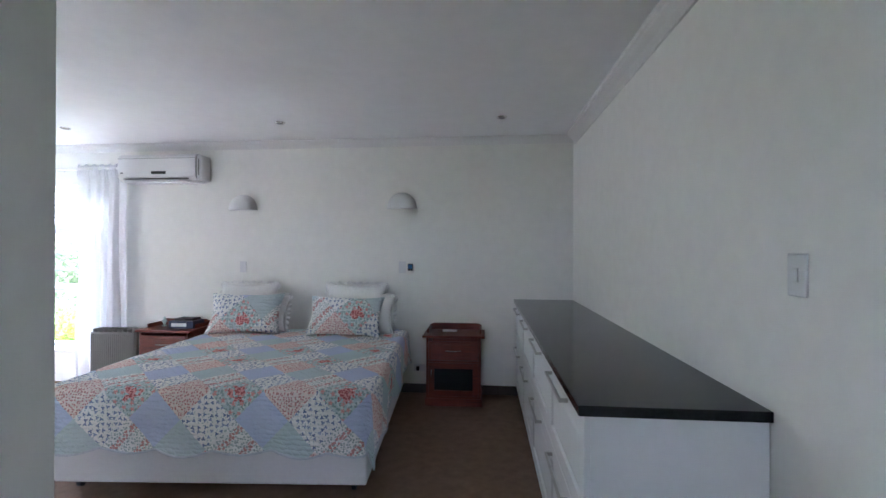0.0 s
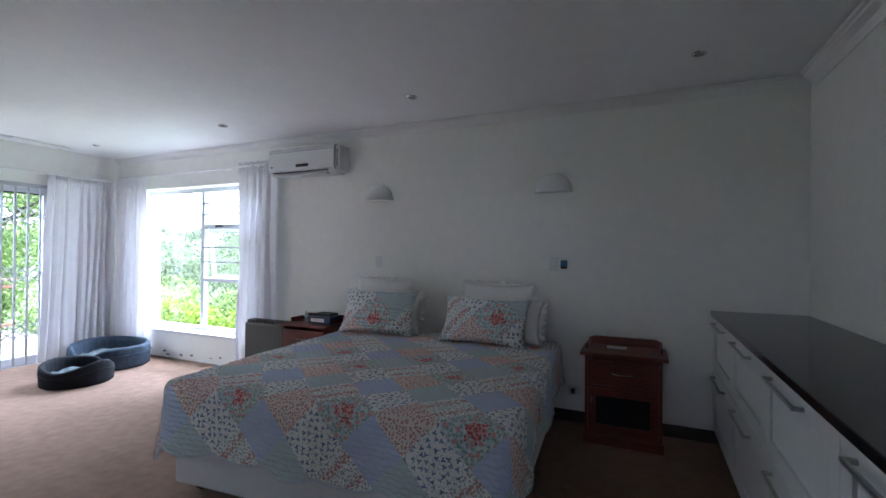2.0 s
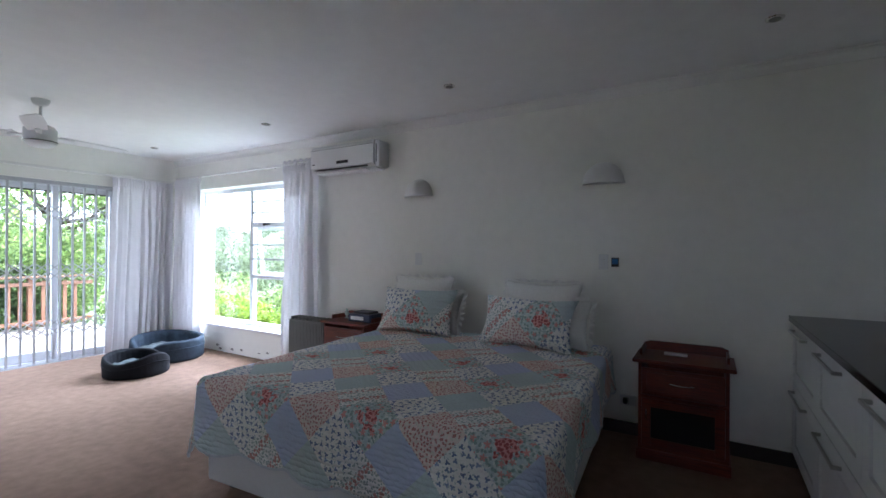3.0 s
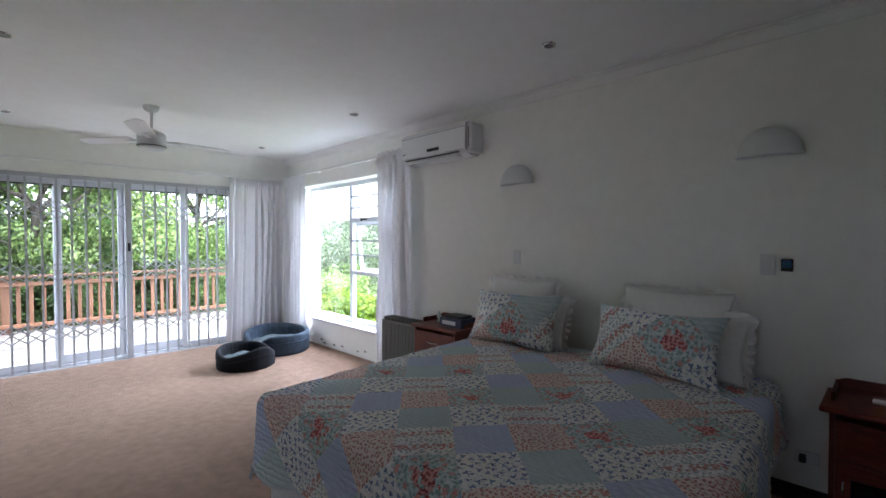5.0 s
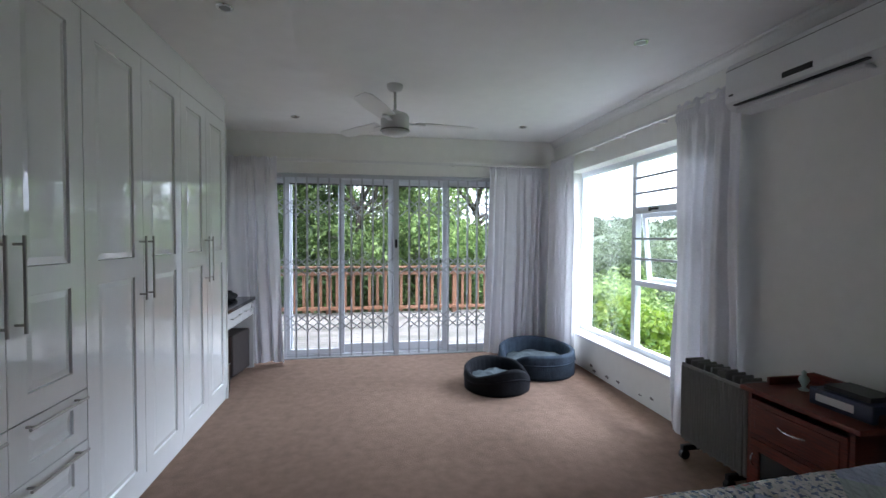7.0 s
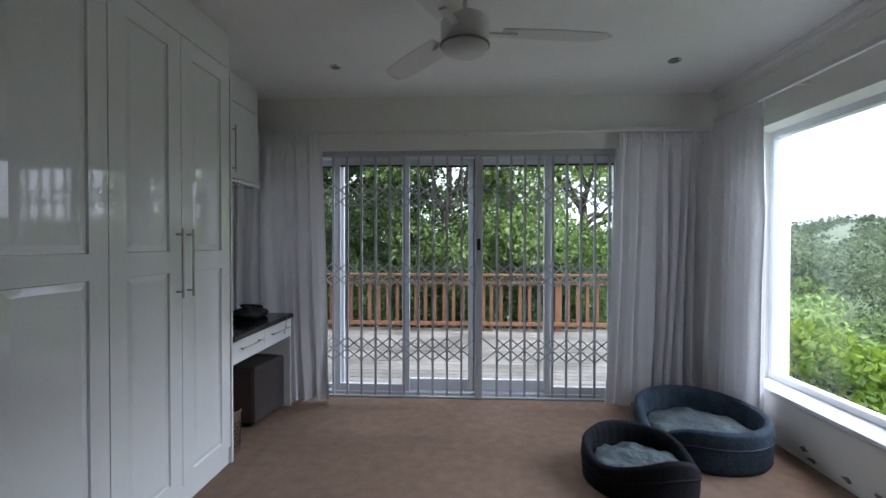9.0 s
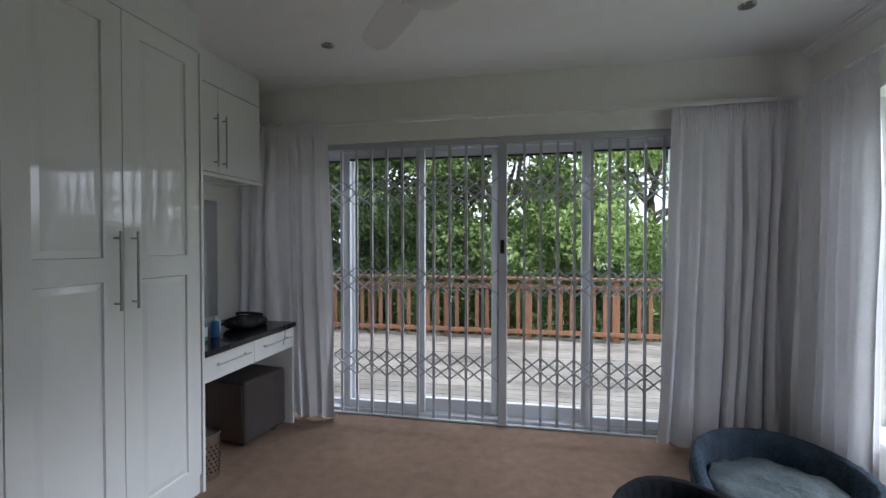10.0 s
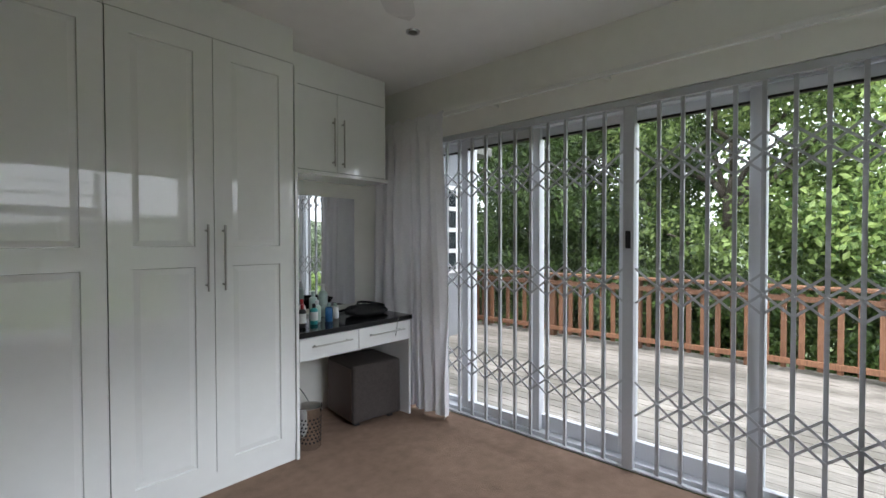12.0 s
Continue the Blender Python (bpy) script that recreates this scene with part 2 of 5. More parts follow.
def tube(points, r, n=8):
    bm = bmesh.new()
    for a, b in zip(points, points[1:]):
        rod(bm, a, b, r, n)
    return bm


def sheet(fn, nu, nv, close_u=False):
    """A grid of points fn(i / nu, j / nv) with its UVs."""
    bm = bmesh.new()
    uv = bm.loops.layers.uv.new("UVMap")
    cols = nu if close_u else nu + 1
    vs = [[bm.verts.new(fn(i / nu, j / nv)) for j in range(nv + 1)] for i in range(cols)]
    for i in range(nu):
        for j in range(nv):
            q = (vs[i][j], vs[(i + 1) % cols][j], vs[(i + 1) % cols][j + 1], vs[i][j + 1])
            f = bm.faces.new(q)
            for lp, (a, b) in zip(f.loops, ((i, j), (i + 1, j), (i + 1, j + 1), (i, j + 1))):
                lp[uv].uv = (a / nu, b / nv)
    return bm


# ---- the room ----
CZ = 2.57
XE, XW, YN, YS = 1.40, -6.15, 5.0, 0.93
DOOR_Y0, DOOR_Y1, DOOR_H = 1.22, 4.30, 2.12
WIN_X0, WIN_X1, WIN_Z0, WIN_Z1 = -5.74, -3.5, 0.33, 2.14
PX, PY = -0.50, 1.50


def structure(name, bm, material, label, category="", smooth=False):
    return tagged(link(name, bm, material, None, "", smooth), label, category or name.split("_")[0], "", "structure")


structure("floor", boxes((XW, XE, -2.0, YN, -0.12, 0.0)), CARPET, "beige brown cut-pile wall-to-wall bedroom carpet", "carpet")
structure("ceiling", boxes((XW - 0.25, XE + 0.2, -2.2, YN + 0.40, CZ, CZ + 0.15)), CEIL, "plain white painted ceiling board", "ceiling")
structure("wall_north", boxes((XW - 0.25, WIN_X0, YN, YN + 0.31, -0.4, CZ), (WIN_X1, XE + 0.2, YN, YN + 0.31, -0.4, CZ),
          (WIN_X0, WIN_X1, YN, YN + 0.31, -0.4, WIN_Z0), (WIN_X0, WIN_X1, YN, YN + 0.31, WIN_Z1, CZ)), WALL, "cream painted plaster wall with a wide window", "wall")
structure("wall_west", boxes((XW - 0.25, XW, -0.2, DOOR_Y0, -0.4, CZ), (XW - 0.25, XW, DOOR_Y1, YN, -0.4, CZ),
          (XW - 0.25, XW, DOOR_Y0, DOOR_Y1, DOOR_H, CZ)), WALL, "cream painted plaster wall above sliding glass doors", "wall")
structure("wall_east", boxes((XE, XE + 0.2, -2.2, YN, -0.1, CZ)), WALL, "cream painted plaster wall behind the long dresser", "wall")
structure("wall_south", boxes((XW, PX - 0.15, YS - 0.2, YS, 0, CZ)), WALL, "cream painted plaster wall behind the wardrobes", "wall")
structure("wall_passage", boxes((PX - 0.15, PX, -2.0, PY, 0, CZ)), WALL, "cream painted wall of the entrance passage", "wall")
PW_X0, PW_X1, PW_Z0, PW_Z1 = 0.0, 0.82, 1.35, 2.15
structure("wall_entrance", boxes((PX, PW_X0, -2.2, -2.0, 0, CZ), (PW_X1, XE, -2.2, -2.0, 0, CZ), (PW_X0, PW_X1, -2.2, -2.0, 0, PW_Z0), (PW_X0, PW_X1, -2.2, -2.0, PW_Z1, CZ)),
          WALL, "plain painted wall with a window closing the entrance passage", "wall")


def cornice(name, length, m, k=1.05):
    prof = [(0, 0), (0.012, 0), (0.016, 0.012), (0.02, 0.02), (0.03, 0.04), (0.05, 0.06), (0.06, 0.066), (0.064, 0.078), (0.078, 0.082), (0.082, 0.1), (0, 0.1)]
    bm = bmesh.new()
    prof = [(p * k, z * k) for p, z in prof]
    a = [bm.verts.new((0, p, z - 0.1 * k)) for p, z in prof]
    b = [bm.verts.new((length, p, z - 0.1 * k)) for p, z in prof]
    for k in range(len(prof) - 1):
        bm.faces.new((a[k], a[k + 1], b[k + 1], b[k]))
    bm.faces.new(a)
    bm.faces.new(b[::-1])
    bmesh.ops.recalc_face_normals(bm, faces=bm.faces)
    ob = structure(name, bm, TRIM, "white moulded plaster cornice under the ceiling", "cornice")
    ob.matrix_world = m
    return ob


cornice("trim_north", XE - XW, Matrix.Translation((XE, YN, CZ - 0.003)) @ pose(0, 0, 0, 0, 0, 180), 0.75)
cornice("trim_east", YN + 2.0 - 0.1, Matrix.Translation((XE, -2.0, CZ - 0.004)) @ pose(0, 0, 0, 0, 0, 90))
structure("baseboard_north", boxes((-3.2, XE, YN - 0.016, YN, 0, 0.09), bevel=0.003), SKIRT, "dark stained timber skirting board", "skirting")
structure("baseboard_east", boxes((XE - 0.016, XE, -2.0, 1.95, 0, 0.09), bevel=0.003), SKIRT, "dark stained timber skirting board", "skirting")

# ---- sliding doors ----
GX = XW - 0.11
door = empty("door_1", (GX, (DOOR_Y0 + DOOR_Y1) / 2, 0), "white aluminium four-panel sliding glass doors, closed", "sliding door", "", "structure")


def dpart(name, bm, material, parent=None, label=""):
    """A part given in world places."""
    ob = link(name, bm, material, None, label)
    p = parent or door
    ob.parent = p
    ob.matrix_parent_inverse = p.matrix_world.inverted()
    return ob


dpart("door_frame", boxes((GX - 0.06, GX + 0.06, DOOR_Y0, DOOR_Y1, DOOR_H - 0.055, DOOR_H), (GX - 0.06, GX + 0.06, DOOR_Y0, DOOR_Y1, 0.0, 0.035),
      (GX - 0.06, GX + 0.06, DOOR_Y0, DOOR_Y0 + 0.05, 0.035, DOOR_H - 0.055), (GX - 0.06, GX + 0.06, DOOR_Y1 - 0.05, DOOR_Y1, 0.035, DOOR_H - 0.055), bevel=0.004), ALU)
for y0, y1, dx, low in ((1.27, 1.86, -0.025, 0.04), (1.78, 2.45, 0.025, 0.06), (2.38, 3.02, -0.02, 0.1), (3.0, 3.68, -0.02, 0.1), (3.61, 4.25, 0.025, 0.06)):
    x = GX + dx
    sash = dpart("sash", boxes((x - 0.02, x + 0.02, y0, y0 + 0.06, 0.036, DOOR_H - 0.056), (x - 0.02, x + 0.02, y1 - 0.06, y1, 0.036, DOOR_H - 0.056),
                 (x - 0.02, x + 0.02, y0 + 0.06, y1 - 0.06, 0.036, 0.036 + low), (x - 0.02, x + 0.02, y0 + 0.06, y1 - 0.06, DOOR_H - 0.11, DOOR_H - 0.056), bevel=0.004), ALU)
    pane = dpart("pane", sheet(lambda u, v: (x, y0 + 0.055 + (y1 - y0 - 0.11) * u, 0.03 + low + (DOOR_H - 0.135 - low) * v), 1, 1), GLASS, sash)
    pane.visible_shadow = False
    # Black strip stands for the gasket and the shadow in its gap.
    dpart("seal", boxes((x - 0.006, x + 0.021, y0 + 0.061, y1 - 0.061, DOOR_H - 0.124, DOOR_H - 0.111)), BLACK, sash, "black gasket strip with its gap shadow")

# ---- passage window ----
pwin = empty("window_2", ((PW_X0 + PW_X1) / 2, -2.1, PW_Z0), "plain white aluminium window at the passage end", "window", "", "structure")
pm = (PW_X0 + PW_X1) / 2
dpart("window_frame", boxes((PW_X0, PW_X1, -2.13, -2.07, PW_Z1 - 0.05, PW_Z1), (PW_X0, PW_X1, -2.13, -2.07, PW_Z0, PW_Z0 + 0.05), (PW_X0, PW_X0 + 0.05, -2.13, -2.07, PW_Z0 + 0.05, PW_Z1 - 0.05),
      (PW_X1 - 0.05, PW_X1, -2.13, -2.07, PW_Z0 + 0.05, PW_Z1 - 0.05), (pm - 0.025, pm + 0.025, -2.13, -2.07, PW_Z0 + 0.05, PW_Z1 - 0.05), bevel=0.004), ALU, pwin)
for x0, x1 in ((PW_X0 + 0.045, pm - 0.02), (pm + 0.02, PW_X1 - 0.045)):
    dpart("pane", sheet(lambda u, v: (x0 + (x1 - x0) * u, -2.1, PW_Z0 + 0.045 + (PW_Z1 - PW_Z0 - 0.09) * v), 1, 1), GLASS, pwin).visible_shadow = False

# ---- folding security gate ----
SX = XW - 0.025
gate = empty("security_gate", (SX, (DOOR_Y0 + DOOR_Y1) / 2, 0), "white folding steel trellis security gate, drawn shut", "security gate")
dpart("top_track", boxes((SX - 0.018, SX + 0.018, DOOR_Y0, DOOR_Y1, DOOR_H - 0.045, DOOR_H - 0.003), bevel=0.003), GATEM, gate)
dpart("bottom_track", boxes((SX - 0.016, SX + 0.016, DOOR_Y0, DOOR_Y1, 0.001, 0.014), bevel=0.003), GATEM, gate)
LOCK_Y, LEFT_PITCH, RIGHT_PITCH = 3.05, 0.1235, 0.1172
left_ys = [2.903 - LEFT_PITCH * k for k in range(14)]
right_ys = [3.205 + RIGHT_PITCH * k for k in range(9)]
post = dpart("lock_post", boxes((SX - 0.022, SX + 0.022, LOCK_Y - 0.031, LOCK_Y + 0.031, 0.016, DOOR_H - 0.047), bevel=0.004), GATEM, gate)
dpart("lock", boxes((SX + 0.02, SX + 0.03, LOCK_Y - 0.014, LOCK_Y + 0.014, 1.27, 1.37), bevel=0.004), BLACK, post, "black key lock")


def gate_mesh(name, bm):
    me = bpy.data.meshes.new(name)
    bm.to_mesh(me)
    bm.free()
    me.materials.append(GATEM)
    return me


def gate_piece(name, me, at, turn=0.0):
    ob = new(name, me)
    ob.parent = gate
    ob.matrix_parent_inverse = gate.matrix_world.inverted()
    ob.location, ob.rotation_euler = at, (turn, 0, 0)


ZT = DOOR_H - 0.047
bar_mesh = gate_mesh("upright", boxes((-0.009, 0.007, -0.0095, 0.0095, 0.016, ZT), (0.007, 0.010, -0.0095, -0.006, 0.016, ZT), (0.007, 0.010, 0.006, 0.0095, 0.016, ZT)))
bm = bmesh.new()
rod(bm, (0, 0, 0), (0.005, 0, 0), 0.0065, 8, 0.004)
rivet_mesh = gate_mesh("rivet", bm)
for ys, pitch in ((left_ys, LEFT_PITCH), (right_ys, RIGHT_PITCH)):
    half = math.hypot(pitch, 0.098)
    strip_mesh = gate_mesh("lattice_strip", boxes((-0.002, 0.002, -0.006, 0.006, -half, half)))
    for k, y in enumerate(ys):
        gate_piece("upright", bar_mesh, (SX, y, 0))
        for zc in (0.418, 1.06, 1.735):
            gate_piece("rivet", rivet_mesh, (SX + 0.0195, y, zc))
            if y - pitch > DOOR_Y0 and y + pitch < DOOR_Y1:
                for sgn in (-1, 1):
                    gate_piece("lattice_strip", strip_mesh, (SX + 0.0125 + 0.0025 * sgn, y, zc), sgn * math.atan2(pitch, 0.098))

# ---- window ----
WY = YN + 0.19
win = empty("window_1", ((WIN_X0 + WIN_X1) / 2, WY, WIN_Z0), "white aluminium window with burglar bars, one sash ajar", "window", "", "structure")
MX = -4.70
dpart("window_frame", boxes((WIN_X0, WIN_X1, WY - 0.03, WY + 0.03, WIN_Z1 - 0.05, WIN_Z1), (WIN_X0, WIN_X1, WY - 0.03, WY + 0.03, WIN_Z0 + 0.02, WIN_Z0 + 0.065),
           (WIN_X0, WIN_X0 + 0.032, WY - 0.03, WY + 0.03, WIN_Z0 + 0.065, WIN_Z1 - 0.05), (WIN_X1 - 0.05, WIN_X1, WY - 0.03, WY + 0.03, WIN_Z0 + 0.065, WIN_Z1 - 0.05),
           (MX - 0.03, MX + 0.03, WY - 0.03, WY + 0.03, WIN_Z0 + 0.065, WIN_Z1 - 0.05), (MX + 0.03, WIN_X1 - 0.05, WY - 0.03, WY + 0.03, 1.62, 1.68),
           (MX + 0.03, WIN_X1 - 0.05, WY - 0.03, WY + 0.03, 0.96, 1.01), bevel=0.004), ALU, win)
dpart("window_sill", boxes((WIN_X0 + 0.003, WIN_X1 - 0.003, YN - 0.025, WY + 0.06, WIN_Z0 - 0.012, WIN_Z0 + 0.019), bevel=0.005), SATIN, win)
for x0, x1, z0, z1 in ((WIN_X0 + 0.028, MX - 0.025, WIN_Z0 + 0.06, WIN_Z1 - 0.045), (MX + 0.025, WIN_X1 - 0.045, 1.675, WIN_Z1 - 0.045), (MX + 0.025, WIN_X1 - 0.045, WIN_Z0 + 0.06, 0.965)):
    p = dpart("pane", sheet(lambda u, v: (x0 + (x1 - x0) * u, WY, z0 + (z1 - z0) * v), 1, 1), GLASS, win)
    p.visible_shadow = False
# These bars take the gate's backlit grey to read as silhouettes.
for z in (1.80, 1.94, 1.21, 1.39):
    dpart("burglar_bar", boxes((MX + 0.03, WIN_X1 - 0.05, WY - 0.054, WY - 0.040, z - 0.010, z + 0.010), bevel=0.002), GATEM, win)
SASH_M = Matrix.Translation((0, WY + 0.034, 1.63)) @ pose(0, 0, 0, 6)
aw = boxes((MX + 0.02, WIN_X1 - 0.04, 0, 0.03, -0.05, 0), (MX + 0.02, WIN_X1 - 0.04, 0, 0.03, -0.65, -0.6), (MX + 0.02, MX + 0.06, 0, 0.03, -0.6, -0.05), (WIN_X1 - 0.08, WIN_X1 - 0.04, 0, 0.03, -0.6, -0.05), bevel=0.003)
aw.transform(SASH_M)
awning = dpart("awning_sash", aw, ALU, win)
ap = sheet(lambda u, v: (MX + 0.055 + (WIN_X1 - MX - 0.13) * u, 0.015, -0.605 + 0.56 * v), 1, 1)
ap.transform(SASH_M)
p = dpart("pane", ap, GLASS, awning)
p.visible_shadow = False
dpart("window_catch", boxes((-4.42, -4.34, WY - 0.06, WY - 0.031, 1.642, 1.662), (-4.42, -4.40, WY - 0.075, WY - 0.06, 1.63, 1.67), bevel=0.003), BLACK, win, "dark window catch")


# ---- curtains ----
def curtain(p0, p1, ztop, zbot, folds, amp, label, spread=1.0, seed=0, lean=0.0):
    """A gathered curtain from p0 to p1 (plan); spread widens the foot about p0, lean pushes the foot along."""
    a, b = Vector((*p0, 0)), Vector((*p1, 0))
    run, d = (b - a).length, (b - a).normalized()
    nrm = Vector((-d.y, d.x, 0))
    rnd = random.Random(seed)
    ph = [rnd.uniform(0, 6.28) for _ in range(4)]
    mid = (a + b) / 2

    tucks = folds * 5.6

    def at(u, v):
        w = v ** 1.6
        head = max(0.0, 1 - v / 0.045)
        warp = u + 0.030 * math.sin(u * 9 + ph[0]) + 0.016 * math.sin(u * 23 + ph[1])
        drift = (0.16 * math.sin(2.2 * v + u * 7 + ph[2]) + 0.10 * math.sin(5.1 * v + u * 13 + ph[3])) * min(1, v * 3)
        k = 2 * math.pi * (warp * folds + drift)
        deep = amp * (0.6 + 0.4 * math.sin(u * 12.3 + ph[2]) * math.sin(u * 5.1 + ph[1])) * (0.22 + 0.78 * min(1, v * 3.2) ** 0.7) * (1 + 0.45 * w)
        sn = math.sin(k)
        off = deep * (0.75 * math.copysign(abs(sn) ** 0.8, sn) + 0.25 * math.sin(1.9 * k + ph[3]))
        off += 0.006 * noise.noise((u * run * 22, v * 7, seed)) * min(1, v * 6)
        pl = math.sin(2 * math.pi * tucks * (u + 0.012 * math.sin(u * 31 + ph[0])))
        off += (0.010 * max(0, 1 - v / 0.10) * pl - 0.012 * math.exp(-((v - 0.042) / 0.010) ** 2) + 0.010 * head)
        along = (u - 0.5) * run * (1 + (spread - 1) * w) + lean * w + 0.22 * deep * math.cos(k)
        p = mid + d * along + nrm * off
        rough = 0.010 * head * (pl * 0.5 + math.sin(u * 41 + ph[1]))
        return (p.x - mid.x, p.y - mid.y, ztop - (ztop - zbot) * v + rough + 0.012 * w * math.sin(k * 0.5 + ph[0]))

    e = empty("curtain", (mid.x, mid.y, 0), label, "curtain", "white voile curtains")
    part("cloth", sheet(at, int(folds * 34), 90), SHEER, e, smooth=True)

    def tape(u, v):
        x, y, z = at(u, 0.008 + 0.042 * v)
        return (x - nrm.x * 0.004, y - nrm.y * 0.004, z)

    part("heading_tape", sheet(tape, int(folds * 34), 3), SHEER, e, smooth=True)
    return e


curtain((-6.02, 0.98), (-6.03, 1.74), 2.27, 0.02, 7.5, 0.046, "white sheer curtain gathered beside the dressing table", 1.12, 1, 0.04)
curtain((-6.06, 4.15), (-6.05, 4.88), 2.25, 0.02, 7.5, 0.048, "white sheer curtain gathered beside the sliding doors", 1.08, 2, -0.05)
curtain((-6.0, 4.88), (-5.40, 4.89), 2.28, 0.02, 5.5, 0.05, "white sheer curtain gathered in the room corner", 0.95, 3, -0.02)
curtain((-3.80, 4.90), (-3.22, 4.90), 2.34, 0.02, 5, 0.05, "white sheer curtain gathered beside the window and heater", 1.08, 4, 0.0)


def curtain_rail(x0, x1, y0, y1, z):
    e = empty("curtain_rail", (x0, y0, z), "thin white curtain track above the opening", "curtain rail", "curtain rails")
    bm = boxes((0, x1 - x0, 0, y1 - y0, 0, 0.028), bevel=0.003)
    part("track", bm, TRIM, e)
    n = 5
    for k in range(n):
        f = (k + 0.5) / n
        if x1 - x0 > y1 - y0:
            c = (f * (x1 - x0) - 0.012, f * (x1 - x0) + 0.012, y1 - y0, YN - y0, 0.004, 0.024)
        else:
            c = (XW - x0, 0, f * (y1 - y0) - 0.012, f * (y1 - y0) + 0.012, 0.004, 0.024)
        part("bracket", boxes(c), TRIM, e)


curtain_rail(-6.07, -6.045, 0.98, 4.90, 2.235)
curtain_rail(-6.0, -3.2, 4.895, 4.92, 2.285)


# ---- wardrobes ----
WF = 1.525          # front plane
DT = 0.02           # door thickness


def relief(w, zs, fields, st, thick):
    """One moulded front: w wide, between the heights zs, with sunk fields (z0, z1) and raised centres. It faces -y."""
    cuts = sorted({zs[0], zs[1], *[v for f in fields for v in f]})
    xs = [0, st, w - st, w]
    bm = bmesh.new()
    vs = [[bm.verts.new((x, 0, z)) for z in cuts] for x in xs]
    sunk = []
    for i in range(3):
        for j in range(len(cuts) - 1):
            f = bm.faces.new((vs[i][j], vs[i + 1][j], vs[i + 1][j + 1], vs[i][j + 1]))
            if i == 1 and (cuts[j], cuts[j + 1]) in fields:
                sunk.append(f)
    rim = [e for e in bm.edges if len(e.link_faces) == 1]
    ext = bmesh.ops.extrude_edge_only(bm, edges=rim)
    for v in ext["geom"]:
        if isinstance(v, bmesh.types.BMVert):
            v.co.y += thick
    for f in sunk:
        bmesh.ops.inset_region(bm, faces=[f], thickness=0.003, depth=0.0)
        bmesh.ops.inset_region(bm, faces=[f], thickness=0.004, depth=-0.010)
        bmesh.ops.inset_region(bm, faces=[f], thickness=0.005, depth=0.0)
        bmesh.ops.inset_region(bm, faces=[f], thickness=0.036, depth=0.0055)
    return bm


def panel_door(x0, x1, z0, z1, fields, parent, name="door"):
    bm = relief(x1 - x0, (z0, z1), fields, 0.088, DT)
    bm.transform(Matrix.Translation((x1, WF, 0)) @ pose(0, 0, 0, 0, 0, 180))
    return dpart(name, bm, GLOSS, parent)


def bar_handle(parent, a, b, out, r=0.006):
    """A straight bar pull between two stand-offs; out is the way to the room."""
    a, b, o = Vector(a), Vector(b), Vector(out)
    d = (b - a).normalized()
    bm = bmesh.new()
    rod(bm, a + o, b + o, r, 10)
    for c in (a + d * 0.03, b - d * 0.03):
        rod(bm, c, c + o, r * 0.85, 8)
    return dpart("handle", bm, STEEL, parent, "brushed steel bar handle")


UP, LOW, TOPZ = (1.285, 2.27), (0.155, 1.187), 2.36


def wardrobe(x0, x1, drawers=0):
    e = empty("wardrobe", ((x0 + x1) / 2, (WF + YS) / 2, 0), "white gloss built-in wardrobe with panelled doors" + (" above drawers" if drawers else ""), "wardrobe", "built-in wardrobes")
    dpart("carcass", boxes((x0, x1, YS, WF - DT - 0.002, 0.10, TOPZ), (x0, x1, YS, WF - 0.0, TOPZ + 0.004, CZ - 0.002)), GLOSS, e)
    dpart("plinth", boxes((x0, x1, YS, WF - 0.012, 0.0, 0.099)), GLOSS, e)
    m, g = (x0 + x1) / 2, 0.002
    bot = 0.745 if drawers else 0.105
    low = (0.83, LOW[1]) if drawers else LOW
    for a, b, hx in ((x0 + g, m - g, m - 0.042), (m + g, x1 - g, m + 0.042)):
        d = panel_door(a, b, bot, TOPZ, [low, UP], e)
        bar_handle(d, (hx, WF, 1.06), (hx, WF, 1.40), (0, 0.034, 0))
        if drawers:
            for z0, z1 in ((0.105, 0.30), (0.304, 0.52), (0.524, 0.74)):
                w = panel_door(a, b, z0, z1, [(z0 + 0.055, z1 - 0.055)], e, "drawer")
                bar_handle(w, (a + 0.05, WF, z1 - 0.022), (b - 0.05, WF, z1 - 0.022), (0, 0.034, 0))
    return e


for x0, x1, dr in ((-4.962, -4.05, 0), (-4.05, -3.035, 0), (-3.035, -2.17, 1), (-2.17, -1.30, 0), (-1.30, PX - 0.15, 0)):
    wardrobe(x0 + 0.001, x1 - 0.001, dr)
ep = empty("end_panel", (-4.975, 1.2, 0), "white gloss wardrobe end panel", "panel")
dpart("board", boxes((-4.984, -4.964, YS, WF + 0.006, 0, 2.357), bevel=0.002), GLOSS, ep)

# ---- dressing table, top cupboard, mirror ----
cup = empty("wall_cupboard", (-5.45, 1.09, 1.79), "white gloss two-door cupboard above the dressing table", "cupboard")
dpart("body", boxes((-5.912, -4.988, YS, 1.229, 1.80, CZ - 0.003)), GLOSS, cup)
dpart("bottom_board", boxes((-5.93, -4.988, YS, 1.262, 1.772, 1.797), bevel=0.002), GLOSS, cup)
for a, b, hx in ((-5.910, -5.462, -5.50), (-5.458, -4.99, -5.42)):
    d = dpart("door", boxes((a, b, 1.231, 1.25, 1.803, 2.36), bevel=0.002), GLOSS, cup)
    bar_handle(d, (hx, 1.25, 1.84), (hx, 1.25, 2.18), (0, 0.032, 0))
dpart("filler", boxes((-5.910, -4.99, 1.231, 1.249, 2.364, CZ - 0.003)), GLOSS, cup)

